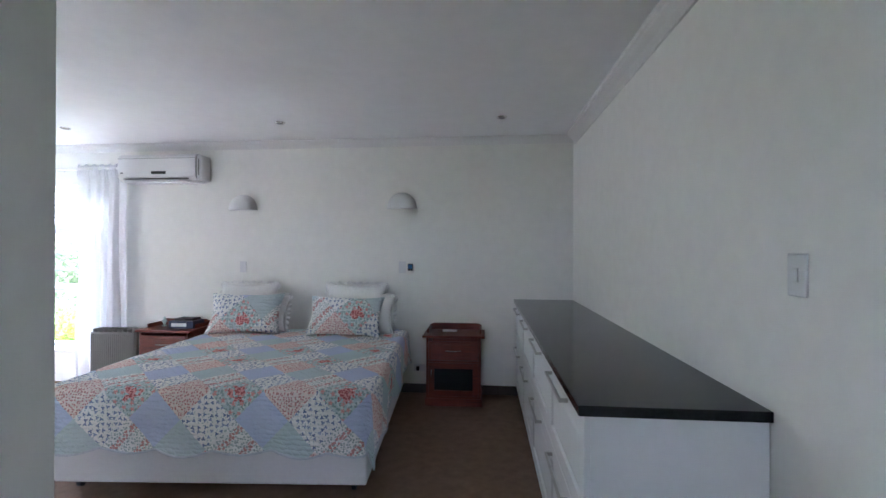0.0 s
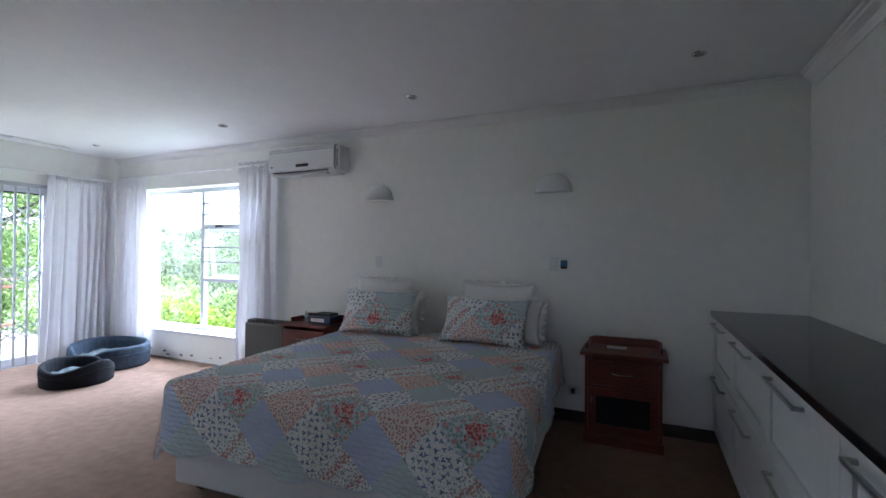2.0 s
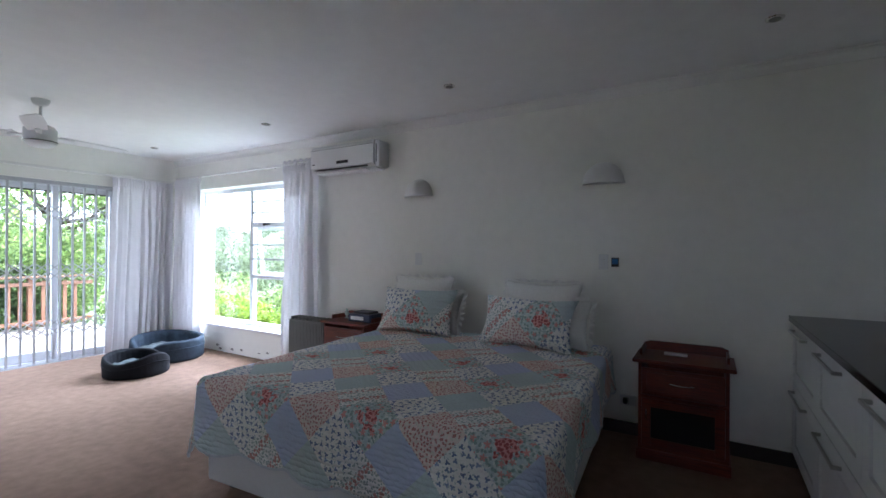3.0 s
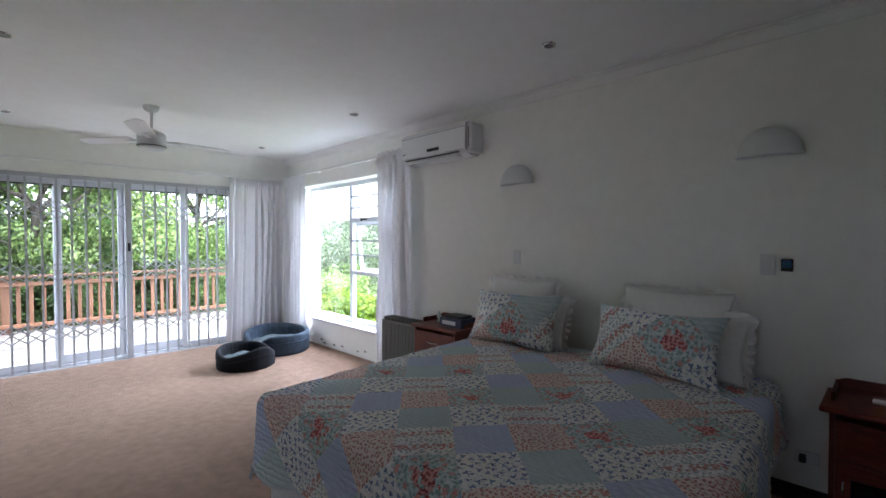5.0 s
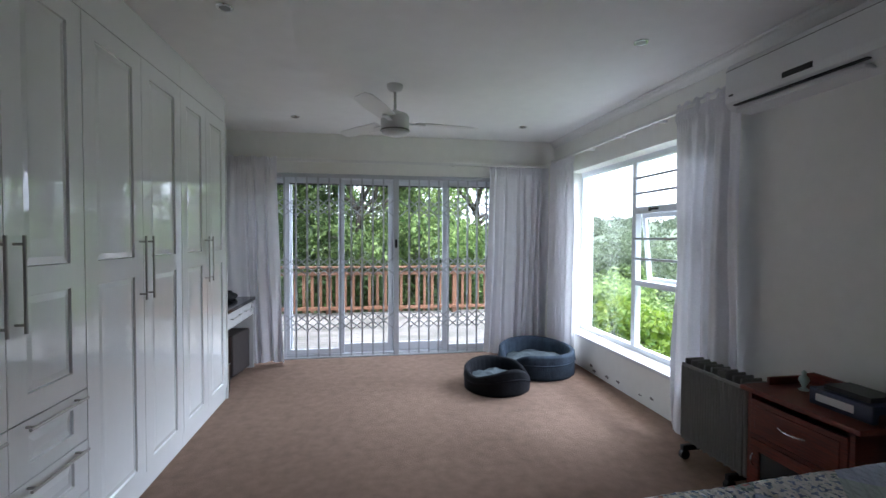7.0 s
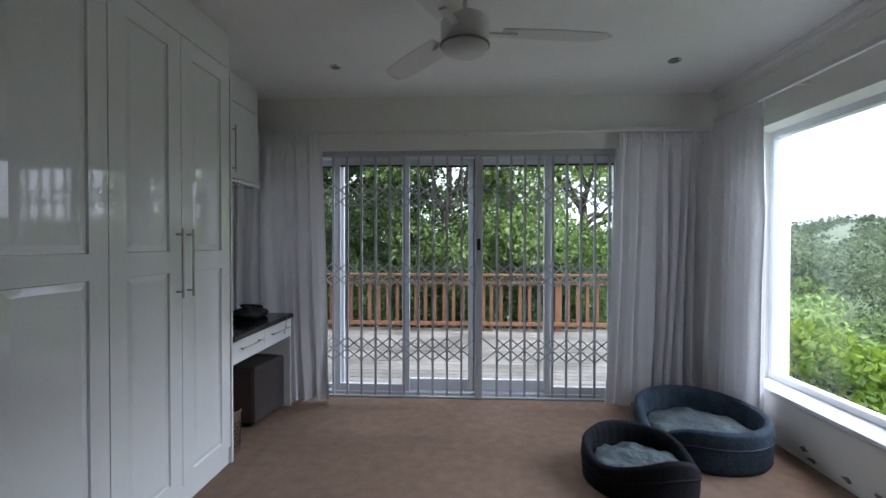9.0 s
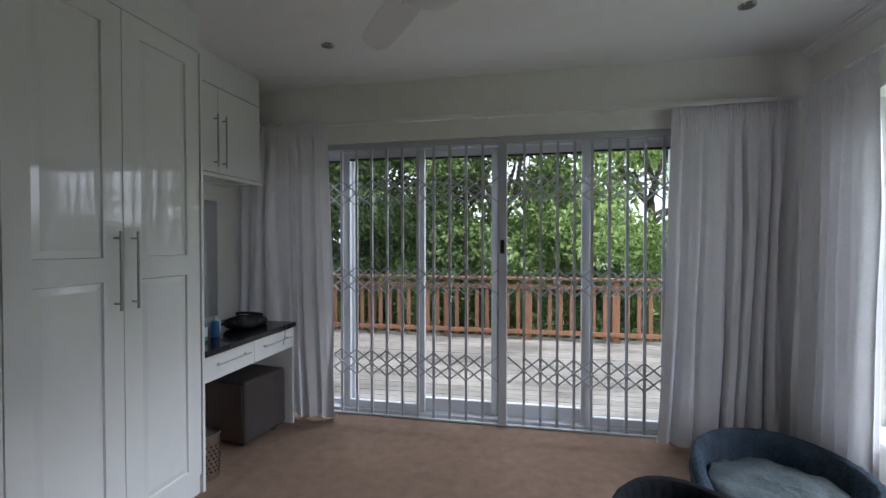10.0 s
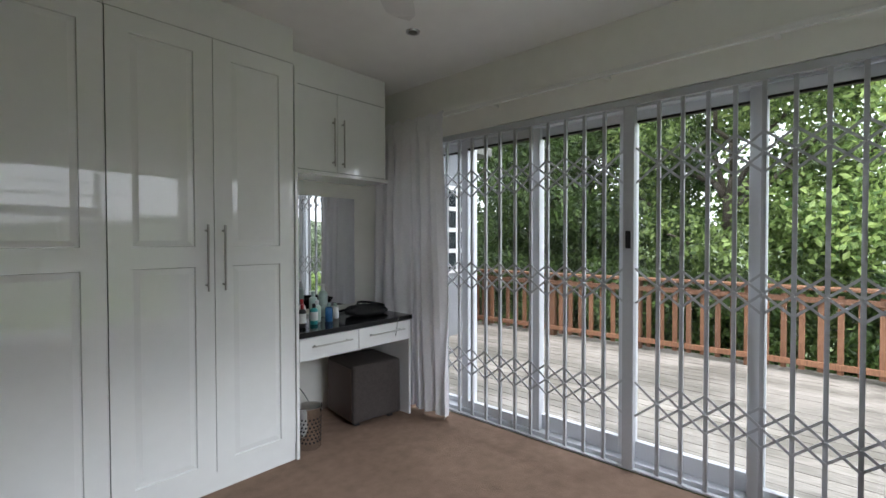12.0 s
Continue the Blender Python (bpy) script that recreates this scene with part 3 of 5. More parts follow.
desk = empty("dressing_table", (-5.45, 1.2, 0), "white two-drawer dressing table with a black granite top", "dressing table")
dpart("top", boxes((-5.925, -4.988, YS, 1.535, 0.725, 0.758), bevel=0.003), GRANITE, desk, "black granite top")
dpart("body", boxes((-5.905, -4.988, YS, 1.50, 0.58, 0.724)), SATIN, desk)
dpart("side_panel", boxes((-5.925, -5.906, YS, 1.515, 0.0, 0.724), bevel=0.002), SATIN, desk)
for a, b in ((-5.902, -5.437), (-5.433, -4.992)):
    d = dpart("drawer", boxes((a, b, 1.501, 1.52, 0.578, 0.718), bevel=0.003), GLOSS, desk)
    bar_handle(d, (a + 0.07, 1.52, 0.665), (b - 0.07, 1.52, 0.665), (0, 0.03, 0), 0.005)
mir = empty("mirror", (-5.43, YS, 0.8), "frameless wall mirror above the dressing table", "mirror")
dpart("glass", boxes((-5.84, -5.0, YS + 0.001, YS + 0.006, 0.80, 1.66)), MIRROR, mir)


# ---- dresser ----
dr = empty("dresser", (1.13, 3.47, 0), "long white drawer dresser with a black granite top", "dresser")
DXF, DY0 = 0.845, 1.965
dpart("top", boxes((DXF - 0.022, XE - 0.002, DY0 - 0.02, YN - 0.002, 0.918, 0.952), bevel=0.003), GRANITE, dr, "polished black granite top")
dpart("body", boxes((DXF + 0.02, XE - 0.003, DY0, YN - 0.003, 0.09, 0.917)), SATIN, dr)
dpart("plinth", boxes((DXF + 0.06, XE - 0.01, DY0 + 0.03, YN - 0.01, 0.0, 0.089)), SATIN, dr)
edges = [DY0 + 0.002, 2.74, 3.52, 4.28, YN - 0.004]
for y0, y1 in zip(edges, edges[1:]):
    for z0, z1 in ((0.095, 0.535), (0.54, 0.912)):
        bm = relief(y1 - y0 - 0.004, (z0, z1), [(z0 + 0.07, z1 - 0.07)], 0.07, 0.019)
        bm.transform(Matrix.Translation((DXF, y1 - 0.002, 0)) @ pose(0, 0, 0, 0, 0, -90))
        d = dpart("drawer", bm, SATIN, dr)
        c = (y0 + y1) / 2 + 0.09
        hz = z1 - 0.045
        bm = bmesh.new()
        box(bm, DXF - 0.034, DXF - 0.024, c - 0.2, c + 0.2, hz - 0.007, hz + 0.007, 0.002)
        box(bm, DXF - 0.026, DXF + 0.002, c - 0.2, c - 0.186, hz - 0.007, hz + 0.007, 0.002)
        box(bm, DXF - 0.026, DXF + 0.002, c + 0.186, c + 0.2, hz - 0.007, hz + 0.007, 0.002)
        dpart("handle", bm, STEEL, d, "flat steel bar handle")


# ---- bed ----
BX0, BX1, BY0, BY1, BT = -2.06, -0.21, 2.985, 4.88, 0.62
bed = empty("bed", ((BX0 + BX1) / 2, (BY0 + BY1) / 2, 0), "king-size bed with a white fabric base, made up", "bed")
dpart("base", boxes((BX0, BX1, BY0, BY1, 0.07, 0.33), bevel=0.015), BASE, bed)
dpart("mattress", boxes((BX0, BX1, BY0, BY1, 0.332, BT), bevel=0.04), LINEN, bed)
for x in (BX0 + 0.09, BX1 - 0.09):
    for y in (BY0 + 0.1, BY1 - 0.1):
        bm = lathe([(0.012, 0.05), (0.03, 0.052), (0.03, 0.07)], 12)
        rod(bm, (-0.012, 0, 0.026), (0.012, 0, 0.026), 0.026, 14)
        bm.transform(Matrix.Translation((x, y, 0)))
        dpart("castor", bm, BLACK, bed)


def quilt_material():
    """Diamond patchwork: prints, plain blue and sage, rose sprays; fine stitched lines."""
    m = bpy.data.materials.new("patchwork_quilt")
    m.use_nodes = True
    n, l = m.node_tree.nodes, m.node_tree.links
    b = n["Principled BSDF"]
    b.inputs["Roughness"].default_value, b.inputs["Specular IOR Level"].default_value = 0.9, 0.1

    def math_(op, a, c=None, d=None):
        x = n.new("ShaderNodeMath")
        x.operation = op
        for k, v in enumerate((a, c, d)):
            if v is None:
                continue
            if isinstance(v, (int, float)):
                x.inputs[k].default_value = v
            else:
                l.new(v, x.inputs[k])
        return x.outputs[0]

    def mix(f, a, c):
        x = n.new("ShaderNodeMix")
        x.data_type = "RGBA"
        if isinstance(f, (int, float)):
            x.inputs[0].default_value = f
        else:
            l.new(f, x.inputs[0])
        for k, v in ((6, a), (7, c)):
            if isinstance(v, tuple):
                x.inputs[k].default_value = (*v, 1)
            else:
                l.new(v, x.inputs[k])
        return x.outputs[2]

    uv, sep = n.new("ShaderNodeUVMap"), n.new("ShaderNodeSeparateXYZ")
    uv.uv_map = "UVMap"
    l.new(uv.outputs[0], sep.inputs[0])
    u, v = sep.outputs[0], sep.outputs[1]          # metres on the cloth
    # rows run along v, columns along u; two cloths alternate in each row of diamonds
    col_, row_ = math_("DIVIDE", math_("SUBTRACT", u, 1.265), 0.155), math_("DIVIDE", math_("SUBTRACT", v, 0.45), 0.163)
    p = math_("ADD", math_("MULTIPLY", math_("ADD", col_, row_), 0.5), 0.5)
    q = math_("ADD", math_("MULTIPLY", math_("SUBTRACT", col_, row_), 0.5), 0.5)
    i, j = math_("FLOOR", p), math_("FLOOR", q)
    fp, fq = math_("FRACT", p), math_("FRACT", q)
    row = math_("FLOORED_MODULO", math_("ADD", math_("SUBTRACT", i, j), 5), 10)
    side = math_("GREATER_THAN", math_("FLOORED_MODULO", math_("ADD", i, j), 4), 1.5)
    cell = math_("ADD", math_("MULTIPLY", row, 2), side)
    order = ("sage stripe", "blue print", "pink rose", "print stripe", "sage blue", "pink print", "rose stripe", "print sage", "blue rose", "print pink")
    order = " ".join(order).split()

    def is_(kind):
        total = 0.0
        for k, name in enumerate(order):
            if name == kind:
                total = math_("ADD", math_("COMPARE", cell, float(k), 0.3), total)
        return total

    def sprigs(scale, size, seed, lobes=3):
        """Small lobed leaves, one to a cell, turned at random."""
        mp, vo = n.new("ShaderNodeMapping"), n.new("ShaderNodeTexVoronoi")
        mp.inputs["Location"].default_value = (seed, seed * 0.6, 0)
        l.new(uv.outputs[0], mp.inputs[0])
        vo.voronoi_dimensions = "2D"
        vo.inputs["Scale"].default_value, vo.inputs["Randomness"].default_value = scale, 0.55
        l.new(mp.outputs[0], vo.inputs["Vector"])
        sub, sp, hue = n.new("ShaderNodeVectorMath"), n.new("ShaderNodeSeparateXYZ"), n.new("ShaderNodeSeparateColor")
        sub.operation = "SUBTRACT"
        l.new(mp.outputs[0], sub.inputs[0])
        l.new(vo.outputs["Position"], sub.inputs[1])
        l.new(sub.outputs[0], sp.inputs[0])
        l.new(vo.outputs["Color"], hue.inputs[0])
        ang = math_("ADD", math_("ARCTAN2", sp.outputs[1], sp.outputs[0]), math_("MULTIPLY", hue.outputs[0], 6.3))
        edge = math_("MULTIPLY_ADD", math_("COSINE", math_("MULTIPLY", ang, float(lobes))), size * 0.42, size)
        return math_("LESS_THAN", vo.outputs["Distance"], edge), hue.outputs[1]

    def dots(scale, size, seed):
        vo = n.new("ShaderNodeTexVoronoi")
        vo.voronoi_dimensions = "2D"
        vo.inputs["Scale"].default_value = scale
        vo.inputs["Randomness"].default_value = 0.75
        mp = n.new("ShaderNodeMapping")
        mp.inputs["Location"].default_value = (seed, seed * 0.7, 0)
        l.new(uv.outputs[0], mp.inputs[0])
        ns = n.new("ShaderNodeTexNoise")
        ns.inputs["Scale"].default_value = scale * 1.6
        l.new(uv.outputs[0], ns.inputs["Vector"])
        wob = n.new("ShaderNodeMix")
        wob.data_type = "VECTOR"
        wob.inputs[0].default_value = 0.35 / scale * 2
        l.new(mp.outputs[0], wob.inputs[4])
        l.new(ns.outputs["Color"], wob.inputs[5])
        l.new(wob.outputs[1], vo.inputs["Vector"])
        return math_("LESS_THAN", vo.outputs["Distance"], size), vo

    WHITE, BLU, SAGE, PINK = (0.92, 0.91, 0.89), (0.60, 0.66, 0.81), (0.60, 0.69, 0.70), (0.91, 0.76, 0.72)
    ROSE, DARKROSE = (0.64, 0.36, 0.34), (0.48, 0.13, 0.14)
    f1, tone = sprigs(30, 0.25, 0.3)
    f1b, _ = sprigs(39, 0.15, 3.1, 2)
    blue_print = mix(f1, mix(f1b, WHITE, (0.52, 0.60, 0.62)), mix(tone, (0.19, 0.25, 0.41), (0.38, 0.46, 0.62)))
    f2, _ = dots(80, 0.40, 1.7)
    f2b, _ = dots(62, 0.30, 5.2)
    pink_print = mix(f2b, mix(f2, PINK, (0.82, 0.75, 0.70)), (0.60, 0.30, 0.29))
    band = math_("LESS_THAN", math_("ABSOLUTE", math_("SUBTRACT", math_("FRACT", math_("MULTIPLY", fq, 2.0)), 0.5)), 0.17)
    f3, _ = dots(50, 0.40, 2.2)
    f3b, _ = dots(60, 0.3, 7.3)
    stripes = mix(math_("MULTIPLY", band, f3), mix(f3b, WHITE, (0.46, 0.53, 0.53)), ROSE)
    dx, dy = math_("SUBTRACT", fp, 0.5), math_("SUBTRACT", fq, 0.55)
    dist = math_("SQRT", math_("ADD", math_("MULTIPLY", dx, dx), math_("MULTIPLY", dy, dy)))
    wob = n.new("ShaderNodeTexNoise")
    wob.inputs["Scale"].default_value = 26
    l.new(uv.outputs[0], wob.inputs["Vector"])
    rose = math_("LESS_THAN", math_("ADD", dist, math_("MULTIPLY", wob.outputs["Fac"], 0.75)), 0.56)
    f4b, _ = dots(62, 0.38, 6.1)
    f4c, _ = dots(36, 0.36, 8.1)
    f4d, _ = sprigs(19, 0.2, 9.4, 5)
    f4e, _ = dots(47, 0.30, 4.4)
    ground = mix(f4d, mix(f4e, mix(f4c, SAGE, (0.76, 0.80, 0.78)), (0.36, 0.47, 0.45)), (0.74, 0.40, 0.38))
    spray = mix(rose, ground, mix(f4b, (0.80, 0.42, 0.40), DARKROSE))
    col = mix(is_("pink"), BLU, pink_print)
    for k, cloth in (("stripe", stripes), ("print", blue_print), ("rose", spray), ("sage", SAGE)):
        col = mix(is_(k), col, cloth)
    wear = n.new("ShaderNodeTexNoise")
    wear.inputs["Scale"].default_value = 3.0
    l.new(uv.outputs[0], wear.inputs["Vector"])
    hsv = n.new("ShaderNodeHueSaturation")
    l.new(math_("MULTIPLY_ADD", wear.outputs["Fac"], 0.24, 0.88), hsv.inputs["Value"])
    l.new(col, hsv.inputs["Color"])
    l.new(hsv.outputs[0], b.inputs["Base Color"])
    pull = n.new("ShaderNodeTexNoise")
    pull.inputs["Scale"].default_value, pull.inputs["Detail"].default_value = 16, 3
    l.new(uv.outputs[0], pull.inputs["Vector"])
    wave = math_("MULTIPLY_ADD", pull.outputs["Fac"], 0.035, v)
    rows = math_("POWER", math_("ABSOLUTE", math_("SINE", math_("MULTIPLY", wave, 118.0))), 0.5)
    cross = math_("POWER", math_("ABSOLUTE", math_("SINE", math_("MULTIPLY", math_("ADD", u, v), 62.0))), 0.5)
    pucker = math_("MULTIPLY", math_("MINIMUM", rows, math_("ADD", cross, 0.35)), math_("ADD", pull.outputs["Fac"], 0.5))
    h = math_("ADD", pucker, math_("MULTIPLY", wear.outputs["Fac"], 0.6))
    bp = n.new("ShaderNodeBump")
    bp.inputs["Strength"].default_value, bp.inputs["Distance"].default_value = 0.9, 0.010
    l.new(h, bp.inputs["Height"])
    l.new(bp.outputs[0], b.inputs["Normal"])
    return m


QUILT = quilt_material()
CL, CR, CF = 0.325, 0.34, 0.405      # overhang left, right, foot
QT = BT + 0.018


def quilt_point(u, v):
    """Cloth metres (u across from the bed's left edge, v up from its foot) to a place over the bed."""
    W = BX1 - BX0
    ov_x = -min(u, 0) + max(u - W, 0)
    ov_y = -min(v, 0)
    d = (ov_x ** 2.8 + ov_y ** 2.8) ** (1 / 2.8)
    r = 0.055
    a = min(d / r, math.pi / 2)
    out = r * math.sin(a)
    drop = r * (1 - math.cos(a)) + max(0, d - r * math.pi / 2)
    hang = max(0, d - 0.08)
    ang = math.atan2(ov_y, ov_x) if d > 0 else 0
    corner = math.sin(2 * ang) if (ov_x > 0 and ov_y > 0) else 0
    flare = 0.05 * hang + hang * 0.075 * math.sin((u * 8.3 if ov_y > ov_x else v * 7.1) + 1.0) * (1 - corner) + corner * hang * 0.03
    sx = -1 if u < 0 else 1
    bx = min(max(u, 0), W)
    by = max(v, 0)
    cx = math.cos(ang) if d > 0 else 0
    cy = math.sin(ang) if d > 0 else 0
    x = BX0 + bx + sx * (out + flare) * cx
    y = BY0 + by - (out + flare) * cy
    z = QT - drop * (1 - 0.02)
    n1 = noise.noise((u * 2.3, v * 2.3, 0.3)) * 0.010 + noise.noise((u * 9, v * 9, 1.7)) * 0.0035
    puff = 0.0035 * (abs(math.sin((u + v) * 62)) + abs(math.sin((u - v) * 62)))
    if d < 0.05:
        z += n1 + puff
    else:
        x += sx * cx * (n1 * 1.2 + puff)
        y -= cy * (n1 * 1.2 + puff)
    z = max(z, 0.03)
    return Vector((x, y, z))


def quilt():
    W, L = BX1 - BX0, BY1 - BY0 - 0.02
    nu, nv = 190, 180
    bm = bmesh.new()
    uvl = bm.loops.layers.uv.new("UVMap")
    vs, uvs = [], []
    for i in range(nu + 1):
        for j in range(nv + 1):
            fu, fv = i / nu, j / nv
            v0 = fv * (L + CF) - CF
            scl = 0.035 * abs(math.sin(v0 * math.pi / 0.33))
            u0 = fu * (W + CL + CR) - CL
            scf = 0.035 * abs(math.sin(u0 * math.pi / 0.33))
            u = fu * (W + CL + CR - 2 * (0.035 - scl)) - CL + (0.035 - scl)
            v = fv * (L + CF - (0.035 - scf)) - CF + (0.035 - scf)
            vs.append(bm.verts.new(quilt_point(u, v)))
            uvs.append((u, v))
    for i in range(nu):
        for j in range(nv):
            ids = (i * (nv + 1) + j, (i + 1) * (nv + 1) + j, (i + 1) * (nv + 1) + j + 1, i * (nv + 1) + j + 1)
            f = bm.faces.new([vs[k] for k in ids])
            for lp, k in zip(f.loops, ids):
                lp[uvl].uv = uvs[k]
    return bm


qe = empty("quilt", ((BX0 + BX1) / 2, 3.9, BT), "pale blue and pink floral patchwork quilt spread on the bed", "quilt")
qo = dpart("cover", quilt(), QUILT, qe)
qo.data.polygons.foreach_set("use_smooth", [True] * len(qo.data.polygons))
sol = qo.modifiers.new("thickness", "SOLIDIFY")
sol.thickness, sol.offset = 0.008, -1


def pillow(m, w, h, t, material, label, frill=0.0, name="pillow", uvoff=(0, 0)):
    """A stuffed pillow lying in its own xz plane, with pinched corners and an optional flange."""
    e = empty(name, m, label, "pillow", "pillows on the bed")
    rnd = random.Random(int(w * 1000 + uvoff[0] * 77))
    o1 = rnd.uniform(0, 9)
    bm = bmesh.new()
    uvl = bm.loops.layers.uv.new("UVMap")
    n = 30
    for side in (-1, 1):
        grid = []
        for i in range(n + 1):
            row = []
            for j in range(n + 1):
                a, b = 2 * i / n - 1, 2 * j / n - 1
                pinch = 1 - 0.12 * (1 - abs(a) ** 2) * abs(b) ** 3
                pinch2 = 1 - 0.10 * (1 - abs(b) ** 2) * abs(a) ** 3
                puff = max(0, (1 - abs(a) ** 2.6)) ** 0.55 * max(0, (1 - abs(b) ** 2.6)) ** 0.55
                y = side * t / 2 * puff + 0.006 * noise.noise((a * 3 + o1, b * 3, side)) * puff + 0.01 * noise.noise((a * 1.5, b * 1.5 + o1, 0.2))
                row.append(bm.verts.new((a * w / 2 * pinch2, y, h / 2 + b * h / 2 * pinch)))
            grid.append(row)
        for i in range(n):
            for j in range(n):
                f = bm.faces.new((grid[i][j], grid[i + 1][j], grid[i + 1][j + 1], grid[i][j + 1]))
                for lp, (a, b) in zip(f.loops, ((i, j), (i + 1, j), (i + 1, j + 1), (i, j + 1))):
                    lp[uvl].uv = (0.78 * a / n * w + uvoff[0], 0.78 * b / n * h + uvoff[1])
    bmesh.ops.remove_doubles(bm, verts=bm.verts, dist=0.0004)
    bmesh.ops.recalc_face_normals(bm, faces=bm.faces)
    part("cushion", bm, material, e, smooth=True)
    if frill:
        k = 120

        def rim(u, v):
            a = u * 2 * math.pi
            ca, sa = math.cos(a), math.sin(a)
            s = 1 / max(abs(ca), abs(sa))
            bx, bz = ca * s, sa * s
            x, z = bx * w / 2 * 0.96, bz * h / 2 * 0.96
            g = v * frill * (1 + 0.25 * math.sin(u * 2 * math.pi * 22))
            return (x + ca * s * g, 0.013 * math.sin(u * 2 * math.pi * 30) * v, h / 2 + z + sa * s * g)

        part("frill", sheet(rim, 2 * k, 3, True), material, e, smooth=True)
    return e


BED_TURN = Matrix.Translation((-1.135, 3.9, 0)) @ pose(0, 0, 0, 0, 0, 4) @ Matrix.Translation((1.135, -3.9, 0))
bed.matrix_world = BED_TURN @ bed.matrix_world
qe.matrix_world = BED_TURN @ qe.matrix_world


def hem(u, v):
    """The stitched edge of the quilt, along its left side, foot and right side."""
    W, L = BX1 - BX0, BY1 - BY0 - 0.02
    run = u * (2 * (L + CF) + W + CL + CR)
    if run < L + CF:
        a, b = -CL, L - run
    elif run < L + CF + W + CL + CR:
        a, b = run - (L + CF) - CL, -CF
    else:
        a, b = W + CR, run - (L + CF + W + CL + CR) - CF
    sc = lambda t: 0.035 - 0.035 * abs(math.sin(t * math.pi / 0.33))
    if b > -CF + 1e-6:
        a += sc(b) * (1 if a < 0 else -1)
    else:
        b += sc(a)
    p = quilt_point(a, b)
    w = 2 * math.pi * v
    return (p.x + 0.005 * math.cos(w), p.y + 0.005 * math.cos(w), p.z + 0.007 * math.sin(w) - 0.002)


ho = dpart("binding", sheet(hem, 420, 6), mat("pale_blue_binding", (0.60, 0.63, 0.68), 0.9, vary=0.15, scale=20), None, "pale blue bound scalloped edge")
ho.parent = qe
ho.matrix_parent_inverse = Matrix.Translation((-(BX0 + BX1) / 2, -3.9, -BT))
pillow(pose(-1.84, 4.79, QT, -12, 0, 3), 0.60, 0.48, 0.15, LINEN, "plain white pillow leaning on the wall", 0.02)
pillow(pose(-0.74, 4.79, QT, -12, 0, -3), 0.64, 0.48, 0.15, LINEN, "plain white pillow leaning on the wall", 0.02)
pillow(pose(-1.71, 4.69, QT, -20, 0, 2), 0.64, 0.37, 0.13, LINEN, "white frilled pillow behind the patchwork pillow", 0.03)
pillow(pose(-0.66, 4.69, QT, -20, 0, -2), 0.66, 0.37, 0.13, LINEN, "white frilled pillow behind the patchwork pillow", 0.03)
pillow(pose(-1.76, 4.56, QT, -24, 0, 5), 0.72, 0.41, 0.16, QUILT, "floral patchwork pillow propped on the bed", 0.0, uvoff=(1.14, 0.51))
pillow(pose(-0.78, 4.54, QT, -24, 0, -4), 0.74, 0.39, 0.16, QUILT, "blue-edged floral patchwork pillow propped on the bed", 0.0, uvoff=(1.03, 0.445))


